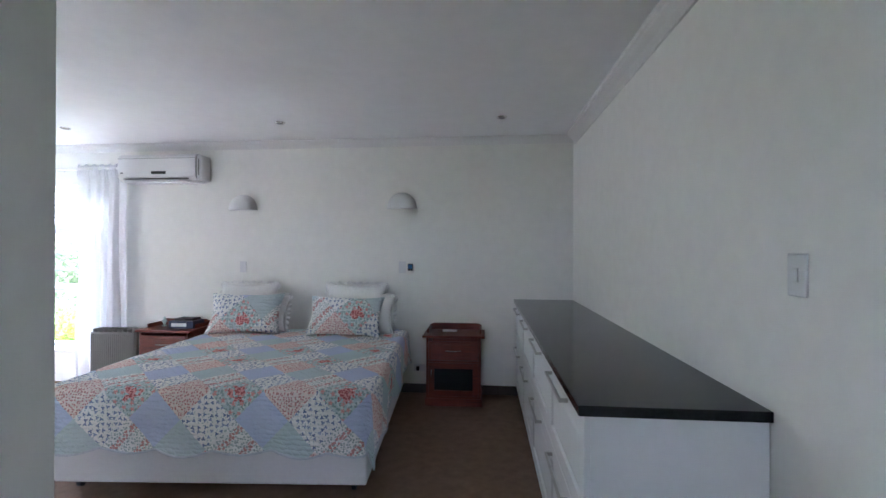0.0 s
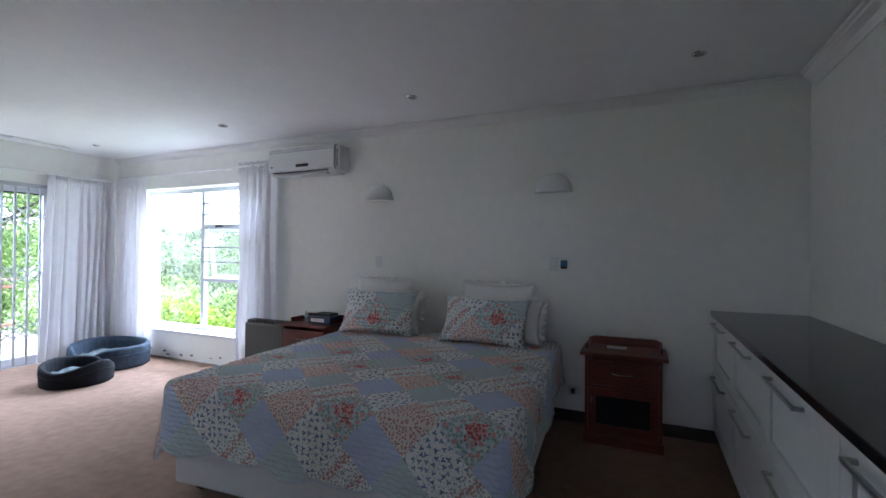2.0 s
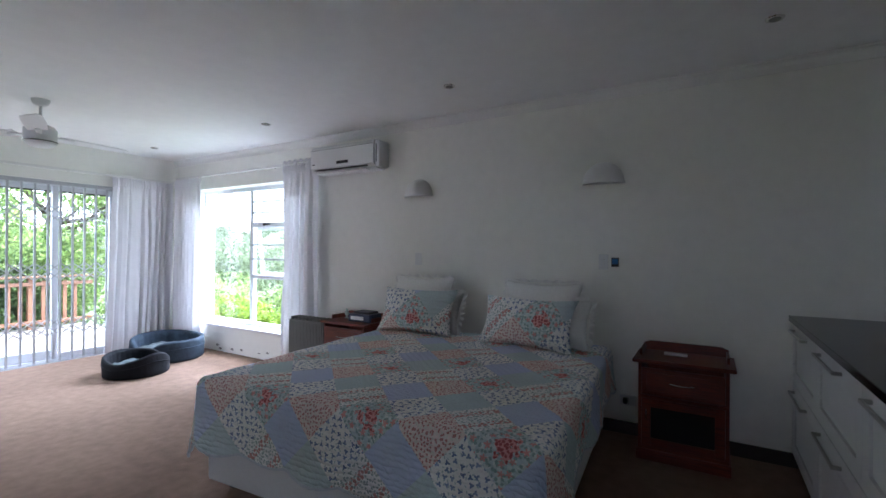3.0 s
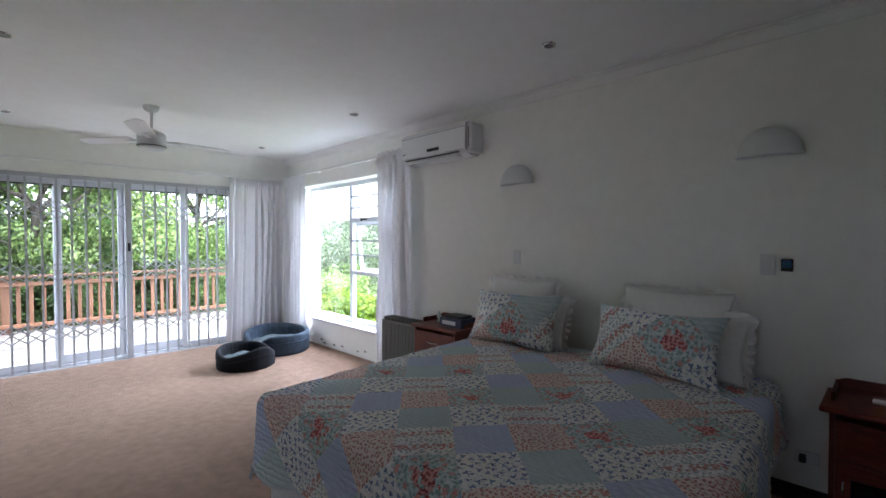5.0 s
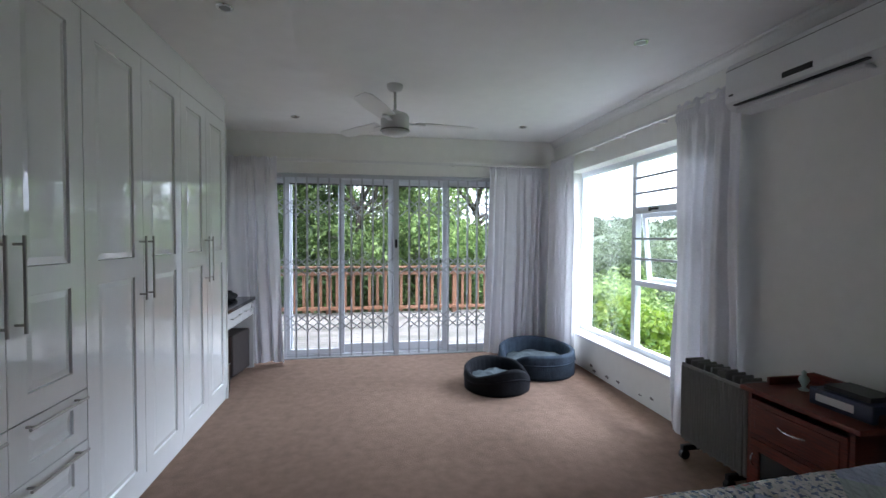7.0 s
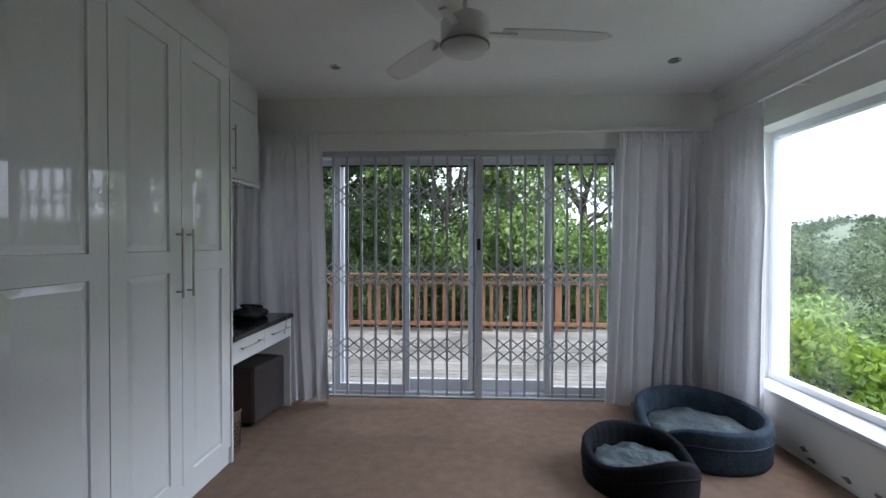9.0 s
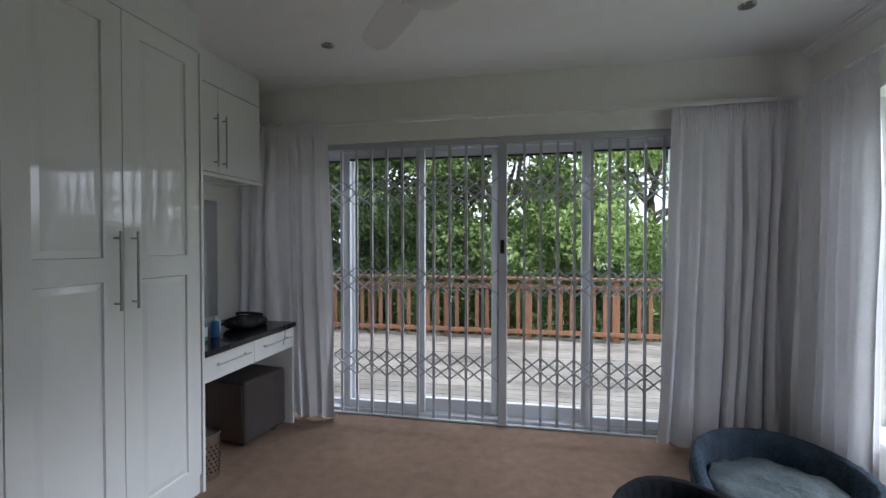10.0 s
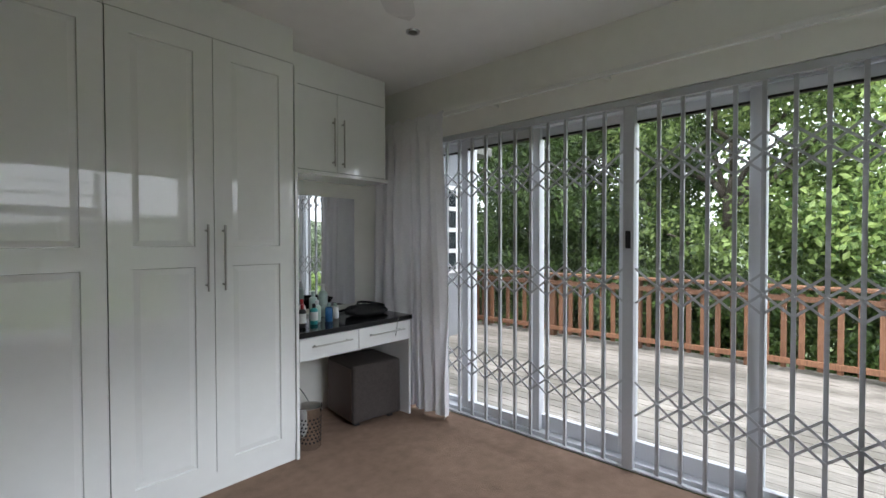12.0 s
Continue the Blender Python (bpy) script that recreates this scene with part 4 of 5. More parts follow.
# ---- bedside tables ----
def nightstand(x0, label):
    w, d, h = 0.575, 0.36, 0.65
    e = empty("nightstand", (x0 + w / 2, YN - 0.02 - d / 2, 0), label, "nightstand", "bedside tables")
    y0, y1 = -d / 2, d / 2
    part("top", boxes((-w / 2, w / 2, y0 - 0.012, y1, h - 0.024, h), bevel=0.006), MAHOG, e)
    bm = bmesh.new()
    rows = [(-w / 2 + 0.03, 0.0), (-w / 2 + 0.03, 0.045), (-w / 2 + 0.07, 0.062), (w / 2 - 0.07, 0.062), (w / 2 - 0.03, 0.045), (w / 2 - 0.03, 0.0)]
    a = [bm.verts.new((x, y1 - 0.018, h + z)) for x, z in rows]
    b = [bm.verts.new((x, y1 - 0.002, h + z)) for x, z in rows]
    bm.faces.new(a)
    bm.faces.new(b[::-1])
    for k in range(len(rows)):
        bm.faces.new((a[k], b[k], b[(k + 1) % len(rows)], a[(k + 1) % len(rows)]))
    for s in (-1, 1):
        x = s * (w / 2 - 0.03)
        box(bm, min(x, x - s * 0.016), max(x, x - s * 0.016), y0 + 0.12, y1 - 0.019, h, h + 0.04, 0.003)
    bmesh.ops.recalc_face_normals(bm, faces=bm.faces)
    part("gallery", bm, MAHOG, e)
    bw = w / 2 - 0.035
    part("case", boxes((-bw, -bw + 0.02, y0 + 0.01, y1, 0.07, h - 0.025), (bw - 0.02, bw, y0 + 0.01, y1, 0.07, h - 0.025), (-bw + 0.02, bw - 0.02, y1 - 0.012, y1, 0.07, h - 0.025),
         (-bw + 0.02, bw - 0.02, y0 + 0.01, y1 - 0.012, 0.07, 0.09), (-bw + 0.02, bw - 0.02, y0 + 0.01, y1 - 0.012, 0.40, 0.418)), MAHOG, e)
    part("plinth", boxes((-bw - 0.012, bw + 0.012, y0 - 0.004, y1, 0.0, 0.07), bevel=0.006), MAHOG, e)
    dw = part("drawer", boxes((-bw + 0.022, bw - 0.022, y0 + 0.002, y0 + 0.02, 0.425, 0.595), (-bw + 0.05, bw - 0.05, y0 - 0.003, y0 + 0.001, 0.45, 0.57), bevel=0.003), MAHOG, e)
    pts = [(-0.065 + 0.13 * k / 8, y0 - 0.008 - 0.022 * math.sin(math.pi * k / 8), 0.512) for k in range(9)]
    part("handle", tube(pts, 0.005), CHROME, dw, "curved chrome handle")
    dd = part("door", boxes((-bw + 0.022, -bw + 0.075, y0 + 0.002, y0 + 0.02, 0.093, 0.398), (bw - 0.075, bw - 0.022, y0 + 0.002, y0 + 0.02, 0.093, 0.398),
              (-bw + 0.075, bw - 0.075, y0 + 0.002, y0 + 0.02, 0.345, 0.398), (-bw + 0.075, bw - 0.075, y0 + 0.002, y0 + 0.02, 0.093, 0.145),
              bevel=0.002), MAHOG, e)
    # Dark sheet stands in for the shade inside the open niche.
    part("glass", boxes((-bw + 0.075, bw - 0.075, y0 + 0.011, y0 + 0.015, 0.146, 0.344)), DARKSHEET, dd, "dark panel for the niche's shade")
    part("handle", tube([(-bw + 0.05, y0 - 0.006 - 0.014 * math.sin(math.pi * k / 6), 0.27 + 0.06 * k / 6) for k in range(7)], 0.0045), CHROME, dd, "small chrome handle")
    return e


nightstand(-0.04, "reddish mahogany bedside table between bed and dresser")
nightstand(-2.89, "reddish mahogany bedside table beside the oil heater")
rp = empty("remote_control", (0.20, 4.83, 0.65), "small white remote on the bedside table", "remote")
part("case", boxes((-0.07, 0.07, -0.02, 0.02, 0.001, 0.018), bevel=0.006), PLASTIC, rp)
bx = empty("game_box", (-2.48, 4.80, 0.65), "dark blue box lying on the bedside table", "box")
part("carton", boxes((-0.13, 0.13, -0.09, 0.09, 0.001, 0.075), bevel=0.003), mat("navy_card", (0.02, 0.03, 0.08), 0.4, vary=0.3, scale=20), bx)
part("printed_band", boxes((-0.10, 0.06, -0.0915, -0.0905, 0.022, 0.055)), PLASTIC, bx, "white printed band")
bk = empty("book", (-2.47, 4.81, 0.726), "dark paperback lying on the blue box", "book")
part("cover", boxes((-0.1, 0.09, -0.07, 0.07, 0.0, 0.022), bevel=0.002), BLACK, bk)
gl = empty("figurine", (-2.75, 4.84, 0.65), "small clear glass ornament on the bedside table", "ornament")
part("body", lathe([(0.02, 0.001), (0.024, 0.006), (0.008, 0.016), (0.012, 0.03), (0.024, 0.05), (0.02, 0.065), (0.008, 0.08), (0.012, 0.09), (0.003, 0.1)], 16), PALE, gl, smooth=True)


# ---- oil heater ----
ht = empty("oil_heater", (-3.23, 4.80, 0), "grey finned oil heater standing by the curtain", "heater")
for k in range(9):
    x = -0.215 + 0.054 * k
    bm = boxes((x - 0.008, x + 0.008, -0.065, 0.065, 0.09, 0.63), bevel=0.007)
    rod(bm, (x - 0.022, 0, 0.14), (x + 0.022, 0, 0.14), 0.022, 10)
    rod(bm, (x - 0.022, 0, 0.58), (x + 0.022, 0, 0.58), 0.022, 10)
    part("fin", bm, GREYPL, ht)
part("front_cover", boxes((-0.235, 0.24, -0.078, -0.068, 0.11, 0.60), bevel=0.004), GREYPL, ht)
for k in range(22):
    x = -0.225 + 0.0212 * k
    part("rib", boxes((x - 0.004, x + 0.004, -0.084, -0.0785, 0.13, 0.58)), GREYPL, ht)
part("control_box", boxes((0.235, 0.262, -0.07, 0.07, 0.1, 0.62), bevel=0.01), GREYPL, ht)
for x in (-0.17, 0.19):
    f = part("foot", boxes((x - 0.015, x + 0.015, -0.12, 0.12, 0.055, 0.09), bevel=0.006), BLACK, ht)
    for y in (-0.1, 0.1):
        bm = bmesh.new()
        rod(bm, (x - 0.014, y, 0.03), (x + 0.014, y, 0.03), 0.03, 16)
        part("wheel", bm, BLACK, f)


# ---- air conditioner ----
ac = empty("air_conditioner", (-2.83, YN, 2.14), "white wall-mounted split air conditioner, switched off", "air conditioner")
bm = bmesh.new()
prof = [(0, 0.0), (-0.10, 0.0), (-0.15, 0.015), (-0.185, 0.05), (-0.19, 0.09), (-0.185, 0.24), (-0.17, 0.272), (-0.14, 0.285), (0, 0.285)]
X0, X1 = -0.42, 0.425
a = [bm.verts.new((X0, y, z)) for y, z in prof]
b = [bm.verts.new((X1, y, z)) for y, z in prof]
for k in range(len(prof)):
    bm.faces.new((a[k], a[(k + 1) % len(prof)], b[(k + 1) % len(prof)], b[k]))
bm.faces.new(a[::-1])
bm.faces.new(b)
bmesh.ops.recalc_face_normals(bm, faces=bm.faces)
part("body", bm, PLASTIC, ac)
part("side_cap", boxes((X1 + 0.001, X1 + 0.055, -0.165, 0, 0.012, 0.27), bevel=0.015), PLASTIC, ac)
part("vent_flap", boxes((X0 + 0.06, X1 - 0.10, -0.172, -0.11, -0.006, 0.012), bevel=0.003), PLASTIC, ac)
part("vent_slot", boxes((X0 + 0.06, X1 - 0.08, -0.188, -0.16, 0.026, 0.032)), BLACK, ac)
part("display", boxes((-0.05, 0.11, -0.1935, -0.1895, 0.075, 0.105), bevel=0.002), BLACK, ac, "black display window")
part("badge", boxes((X0 + 0.03, X0 + 0.06, -0.1925, -0.1895, 0.085, 0.095)), BLACK, ac)
part("top_seam", boxes((X0 + 0.002, X1 - 0.002, -0.1895, -0.186, 0.236, 0.239)), GREYPL, ac)
part("grille_slot", boxes((X1 + 0.02, X1 + 0.03, -0.168, -0.164, 0.06, 0.23)), GREYPL, ac)


# ---- wall lamps, switches ----
def wall_lamp(x, z):
    e = empty("wall_lamp", (x, YN, z), "white half-round plaster uplighter, unlit", "wall lamp", "uplighters over the bed")

    def bowl(u, v):
        a = math.pi * u
        r = 0.150 * math.sqrt(max(0.0, 1 - (v * 0.96) ** 2))
        return (-r * math.cos(a), -0.7 * r * math.sin(a) - 0.001, 0.148 * v)

    part("shade", sheet(bowl, 28, 12), SATIN, e, smooth=True)
    bm = bmesh.new()
    pts = [(-0.156 * math.cos(math.pi * k / 28), -0.11 * math.sin(math.pi * k / 28)) for k in range(29)]
    lo = [bm.verts.new((x_, y_, -0.012)) for x_, y_ in pts]
    hi = [bm.verts.new((x_, y_, 0.0)) for x_, y_ in pts]
    bm.faces.new(lo)
    bm.faces.new(hi[::-1])
    for k in range(len(pts)):
        m = (k + 1) % len(pts)
        bm.faces.new((lo[k], lo[m], hi[m], hi[k]))
    bmesh.ops.recalc_face_normals(bm, faces=bm.faces)
    part("rim", bm, SATIN, e)


wall_lamp(-1.99, 1.865)
wall_lamp(-0.305, 1.87)


def switch_plate(m, w, h, label, name="light_switch"):
    e = empty(name, m, label, "switch")
    part("plate", boxes((-w / 2, w / 2, -0.009, -0.0005, -h / 2, h / 2), bevel=0.003), PLASTIC, e)
    part("rocker", boxes((-0.012, 0.012, -0.014, -0.0095, -0.02, 0.02), bevel=0.002), PLASTIC, e)
    return e


switch_plate(Matrix.Translation((-1.99, YN, 1.26)), 0.07, 0.115, "white bedside light switch on the wall")
switch_plate(Matrix.Translation((-0.30, YN, 1.265)), 0.07, 0.115, "white bedside light switch on the wall")
switch_plate(Matrix.Translation((XE, 1.84, 1.37)) @ pose(0, 0, 0, 0, 0, -90), 0.075, 0.12, "white light switch by the entrance")
th = empty("thermostat", (-0.215, YN, 1.265), "small blue and black wall controller", "controller")
part("case", boxes((-0.026, 0.026, -0.018, -0.0005, -0.034, 0.034), bevel=0.003), BLACK, th)
part("screen", boxes((-0.02, 0.02, -0.0205, -0.0185, -0.014, 0.026)), BLUE, th, "blue face")
so = empty("wall_socket", (-0.12, YN, 0.25), "wall socket with plug beside the bed", "socket")
part("plate", boxes((-0.055, 0.055, -0.01, -0.0005, -0.035, 0.035), bevel=0.003), PLASTIC, so)
part("plug", boxes((-0.03, 0.0, -0.045, -0.0105, -0.02, 0.02), bevel=0.006), BLACK, so, "black plug")


# ---- ceiling fan and downlights ----
fan = empty("ceiling_fan", (-4.384, 2.93, CZ), "white three-blade ceiling fan, at rest", "ceiling fan")
part("canopy", lathe([(0.062, 0.0), (0.062, -0.012), (0.05, -0.04), (0.02, -0.055)][::-1], 28), PLASTIC, fan, smooth=True)
bm = bmesh.new()
rod(bm, (0, 0, -0.21), (0, 0, -0.05), 0.011, 14)
part("rod", bm, PLASTIC, fan)
part("motor", lathe([(0.09, -0.345), (0.108, -0.34), (0.11, -0.25), (0.095, -0.225), (0.05, -0.205), (0.02, -0.2)], 36), PLASTIC, fan, smooth=True)
part("trim_ring", lathe([(0.109, -0.354), (0.113, -0.352), (0.113, -0.346), (0.109, -0.344)], 36), GREYPL, fan)
part("cap", lathe([(0.02, -0.398), (0.06, -0.392), (0.095, -0.375), (0.108, -0.355)], 36), PLASTIC, fan, smooth=True)
for ang in (98, 218, 338):
    bm = bmesh.new()
    rows = []
    for k in range(13):
        f = k / 12
        r = 0.17 + 0.51 * f
        wdt = 0.062 * (1 + 0.12 * math.sin(f * 3)) * (1 - max(0, (f - 0.88) / 0.12) ** 2 * 0.5)
        rows.append([bm.verts.new((r, s * wdt, z + 0.010 * s)) for s, z in ((-1, 0), (1, 0), (1, 0.006), (-1, 0.006))])
    for p, q in zip(rows, rows[1:]):
        for k in range(4):
            bm.faces.new((p[k], p[(k + 1) % 4], q[(k + 1) % 4], q[k]))
    bm.faces.new(rows[0][::-1])
    bm.faces.new(rows[-1])
    bmesh.ops.recalc_face_normals(bm, faces=bm.faces)
    bm.transform(Matrix.Translation((0, 0, -0.285)) @ pose(0, 0, 0, 0, 0, ang))
    bl = part("blade", bm, PLASTIC, fan)
    bm = boxes((0.10, 0.24, -0.018, 0.018, -0.298, -0.288), bevel=0.003)
    bm.transform(pose(0, 0, 0, 0, 0, ang))
    part("blade_iron", bm, PLASTIC, bl)


def downlight(x, y):
    e = empty("downlight", (x, y, CZ), "small recessed steel-rimmed ceiling downlight, unlit", "downlight", "ceiling downlights")
    part("rim", lathe([(0.030, -0.008), (0.040, -0.008), (0.044, -0.001)], 24), CHROME, e)
    part("lamp", lathe([(0.026, -0.0095), (0.028, -0.0083)], 20), GREYPL, e)


for x, y in ((0.676, 4.333), (-1.28, 4.333), (-3.36, 4.333), (-5.46, 4.345), (-3.357, 2.003), (-5.463, 2.022)):
    downlight(x, y)


# ---- dog beds ----
def dog_bed(at, rx, ry, h, turn, outer, label, waves):
    """waves: rows of angle, rise or fall of the rim as a share of its height, and width in radians."""
    e = empty("dog_bed", Matrix.Translation(at) @ pose(0, 0, 0, 0, 0, turn), label, "dog bed", "dog beds")

    def rim_height(a):
        k = 1.0
        for at_, amount, width in waves:
            da = math.atan2(math.sin(a - at_), math.cos(a - at_))
            k += amount * math.exp(-(da / width) ** 2)
        return h * k

    prof = [(1.0, 0.0), (1.04, 0.05), (1.05, 0.35), (1.06, 0.75), (1.05, 0.93), (1.0, 1.0), (0.93, 0.97), (0.89, 0.85), (0.87, 0.5), (0.85, 0.3)]

    def wall(u, v):
        a = 2 * math.pi * u
        f = v * (len(prof) - 1)
        k = min(int(f), len(prof) - 2)
        r = prof[k][0] + (prof[k + 1][0] - prof[k][0]) * (f - k)
        z = prof[k][1] + (prof[k + 1][1] - prof[k][1]) * (f - k)
        hh = rim_height(a)
        wr = 0.006 * math.sin(a * 31) * (1 if v > 0.5 else 0.3) + 0.012 * noise.noise((3 * math.cos(a), 3 * math.sin(a), v * 3))
        return (rx * (r + wr) * math.cos(a), ry * (r + wr) * math.sin(a), hh * z + 0.001)

    part("wall", sheet(wall, 120, 27, True), outer, e, smooth=True)

    def seam(u, v):
        a = 2 * math.pi * u
        hh = rim_height(a)
        b = 2 * math.pi * v
        r = 1.062 + 0.012 * math.cos(b)
        return (rx * r * math.cos(a), ry * r * math.sin(a), hh * 0.62 + 0.006 * math.sin(b))

    part("piping", sheet(seam, 90, 6, True), outer, e, smooth=True)
    part("underside", lathe([(0.99, 0.001), (0.99, 0.02)], 48), outer, e).scale = (rx, ry, 1)

    def pad(u, v):
        a, r = 2 * math.pi * u, 0.001 + 0.87 * v
        z = h * 0.60 * (1 - 0.2 * v ** 4) + 0.018 * noise.noise((r * math.cos(a) * 4, r * math.sin(a) * 4, 0.5)) + 0.008 * noise.noise((r * math.cos(a) * 11, r * math.sin(a) * 11, 2.5))
        return (rx * r * math.cos(a), ry * r * math.sin(a), z * (1 if v < 0.98 else 0.6))

    part("cushion", sheet(pad, 72, 24, True), DOGPAD, e, "pale grey crumpled fleece cushion", smooth=True)
    return e


dog_bed((-5.36, 4.475, 0), 0.40, 0.37, 0.25, 0, DOGBLUE, "large round blue velour dog bed on the carpet",
        ((radians(-72), -0.46, 0.42), (radians(170), 0.10, 0.9)))
dog_bed((-4.90, 3.91, 0), 0.29, 0.29, 0.20, 0, DOGDARK, "smaller dark dog bed with a raised wavy rim",
        ((radians(12), 0.22, 0.5), (radians(-62), -0.22, 0.5), (radians(80), -0.45, 0.5), (radians(190), 0.12, 0.8)))


# ---- things round the dressing table ----
ot = empty("ottoman", (-5.67, 1.27, 0), "square pouffe in grey suede and brown leather", "pouffe")
ot.rotation_euler = (0, 0, radians(-8))
part("suede_cover", boxes((-0.2, 0.2, -0.2, 0.2, 0.035, 0.44), bevel=0.018), SUEDE, ot)
part("leather_side", boxes((0.201, 0.207, -0.18, 0.18, 0.05, 0.42), bevel=0.002), LEATHER, ot, "brown leather side")
for x in (-0.14, 0.14):
    for y in (-0.13, 0.13):
        part("foot", boxes((x - 0.02, x + 0.02, y - 0.02, y + 0.02, 0, 0.036), bevel=0.004), BLACK, ot)
bn = empty("waste_bin", (-5.11, 1.43, 0), "small round perforated chrome waste bin", "bin")
part("can", lathe([(0.066, 0.0), (0.07, 0.004), (0.075, 0.25), (0.078, 0.256), (0.072, 0.256), (0.066, 0.02)], 36), CHROME, bn, smooth=True)
bm = bmesh.new()
for r in range(7):
    for k in range(18):
        a = 2 * math.pi * (k + 0.5 * (r % 2)) / 18
        d = Vector((math.cos(a), math.sin(a), 0))
        c = d * (0.0708 + 0.0035 * r / 7) + Vector((0, 0, 0.05 + 0.024 * r))
        rod(bm, c - d * 0.001, c + d * 0.0016, 0.0055, 6)
tagged(part("perforations", bm, BLACK, bn), kind="stuff")
part("rim", lathe([(0.074, 0.25), (0.08, 0.254), (0.08, 0.264), (0.074, 0.267)], 36), CHROME, bn)


def bottle(x, y, r, h, body, cap, label, pump=False, band=False):
    e = empty("bottle", (x, y, 0.758), label, "bottle", "toiletries on the dressing table")
    part("body", lathe([(r * 0.9, 0.001), (r, 0.006), (r, h * 0.68), (r * 0.8, h * 0.76), (r * 0.4, h * 0.8)], 20), body, e, smooth=True)
    part("cap", lathe([(r * 0.45, h * 0.801), (r * 0.45, h * 0.98), (r * 0.38, h)], 16), cap, e)
    if band:
        part("paper_label", lathe([(r + 0.0006, h * 0.2), (r + 0.0008, h * 0.21), (r + 0.0008, h * 0.6), (r + 0.0006, h * 0.61)], 20), PLASTIC, e, "white paper label")
    if pump:
        part("nozzle", boxes((-0.004, 0.035, -0.005, 0.005, h * 0.96, h * 1.0), bevel=0.002), cap, e)


bottle(-5.045, 1.33, 0.020, 0.13, BLACK, BLACK, "small black toiletry can")
bottle(-5.10, 1.37, 0.024, 0.15, BLACK, RED, "dark bottle with a red cap and white label", band=True)
bottle(-5.15, 1.28, 0.026, 0.17, PLASTIC, RED, "white bottle with a red cap")
bottle(-5.21, 1.33, 0.026, 0.14, TEAL, BLACK, "dark teal bottle with a white label", band=True)
bottle(-5.27, 1.27, 0.029, 0.15, PALE, PLASTIC, "squat pale green toiletry bottle")
bottle(-5.34, 1.31, 0.027, 0.13, BLUE, PALE, "squat bright blue toiletry bottle")
bottle(-5.33, 1.13, 0.030, 0.20, PALE, PALE, "pale green pump dispenser bottle", True)
bottle(-5.43, 1.10, 0.034, 0.24, PALE, PLASTIC, "tall pale green pump bottle", True)
bottle(-5.44, 1.24, 0.026, 0.11, PLASTIC, PALE, "small white lotion bottle")

bag = empty("black_pouch", (-5.66, 1.30, 0.758), "crumpled black fabric pouch with straps", "pouch")


def lump(u, v):
    a, t = 2 * math.pi * u, math.pi * v
    r = 1 + 0.3 * noise.noise((2 * math.cos(a), 2 * math.sin(a), 2 * v)) + 0.12 * noise.noise((6 * math.cos(a), 6 * math.sin(a), 5 * v))
    return (0.17 * r * math.cos(a) * math.sin(t), 0.11 * r * math.sin(a) * math.sin(t), max(0.002, 0.035 + 0.045 * r * math.cos(t)))


FABRIC = mat("black_fabric", (0.01, 0.01, 0.011), 0.8, bump=0.4, bscale=90)
part("pouch", sheet(lump, 48, 22, True), FABRIC, bag, smooth=True)
part("strap", tube([(-0.2 + 0.4 * k / 20, -0.02 + 0.05 * math.sin(k * 0.5), 0.05 + 0.045 * math.sin(math.pi * k / 20)) for k in range(21)], 0.009), FABRIC, bag, smooth=True)
cord = empty("power_cord", (-5.74, 1.53, 0.76), "thin dark cord hanging over the table edge", "cord")
part("cable", tube([(-0.04 + 0.02 * k / 10, 0.018 - 0.002 * k, 0.004 if k < 3 else 0.004 - 0.018 * (k - 2)) for k in range(11)], 0.0025, 6), GREYPL, cord)
plug = empty("plug_and_cable", (-5.20, YS, 0.30), "black plug and cable on the wall", "plug")
part("plug", boxes((-0.02, 0.02, 0.001, 0.05, -0.02, 0.02), bevel=0.006), BLACK, plug)
part("cable", tube([(-0.015 * k, 0.055 + 0.008 * k, 0.0 - 0.3 * (k / 12) ** 2) for k in range(13)], 0.003, 6), BLACK, plug)


# ---- outside: deck, railing ----
dk = empty("deck", (-8.0, 2.5, -0.06), "weathered grey timber deck outside the doors", "deck", "", "structure")
plank = bpy.data.meshes.new("plank")
bm = boxes((-0.062, 0.062, -6.0, 2.7, -0.035, 0.0), bevel=0.004)
bm.to_mesh(plank)
bm.free()
plank.materials.append(DECKW)
for k in range(25):
    ob = new("plank", plank)
    ob.parent = dk
    ob.location = (1.52 - 0.13 * k, 0.01 * math.sin(k * 2.1), random.uniform(-0.002, 0.002))
part("joist", boxes((-1.7, 1.58, -4.2, -4.1, -0.2, -0.037), (-1.7, 1.58, 2.4, 2.5, -0.2, -0.037), (-1.7, 1.58, -1.4, -1.3, -0.2, -0.037)), BARK, dk)

RX = -9.42
rl = empty("deck_railing", (RX, 2.0, -0.06), "orange-brown timber deck railing with square balusters", "railing")
part("handrail", boxes((-0.13, 0.05, -6.5, 3.25, 0.87, 0.905), bevel=0.006), RAILW, rl)
part("upper_rail", boxes((-0.018, 0.018, -6.5, 3.25, 0.74, 0.80), bevel=0.004), RAILW, rl)
part("lower_rail", boxes((-0.018, 0.018, -6.5, 3.25, 0.09, 0.15), bevel=0.004), RAILW, rl)
bal = bpy.data.meshes.new("baluster")
bm = boxes((-0.018, 0.018, -0.026, 0.026, 0.04, 0.82), bevel=0.003)
bm.to_mesh(bal)
bm.free()
bal.materials.append(RAILW)
pst = bpy.data.meshes.new("post")
bm = boxes((-0.05, 0.05, -0.05, 0.05, -0.6, 0.868), bevel=0.005)
bm.to_mesh(pst)
bm.free()
pst.materials.append(RAILW)
for k in range(-40, 21):
    big = k % 8 == 0
    ob = new("post" if big else "baluster", pst if big else bal)
    ob.parent = rl
    ob.location = (-0.072 if big else -0.037, k * 0.15, 0)

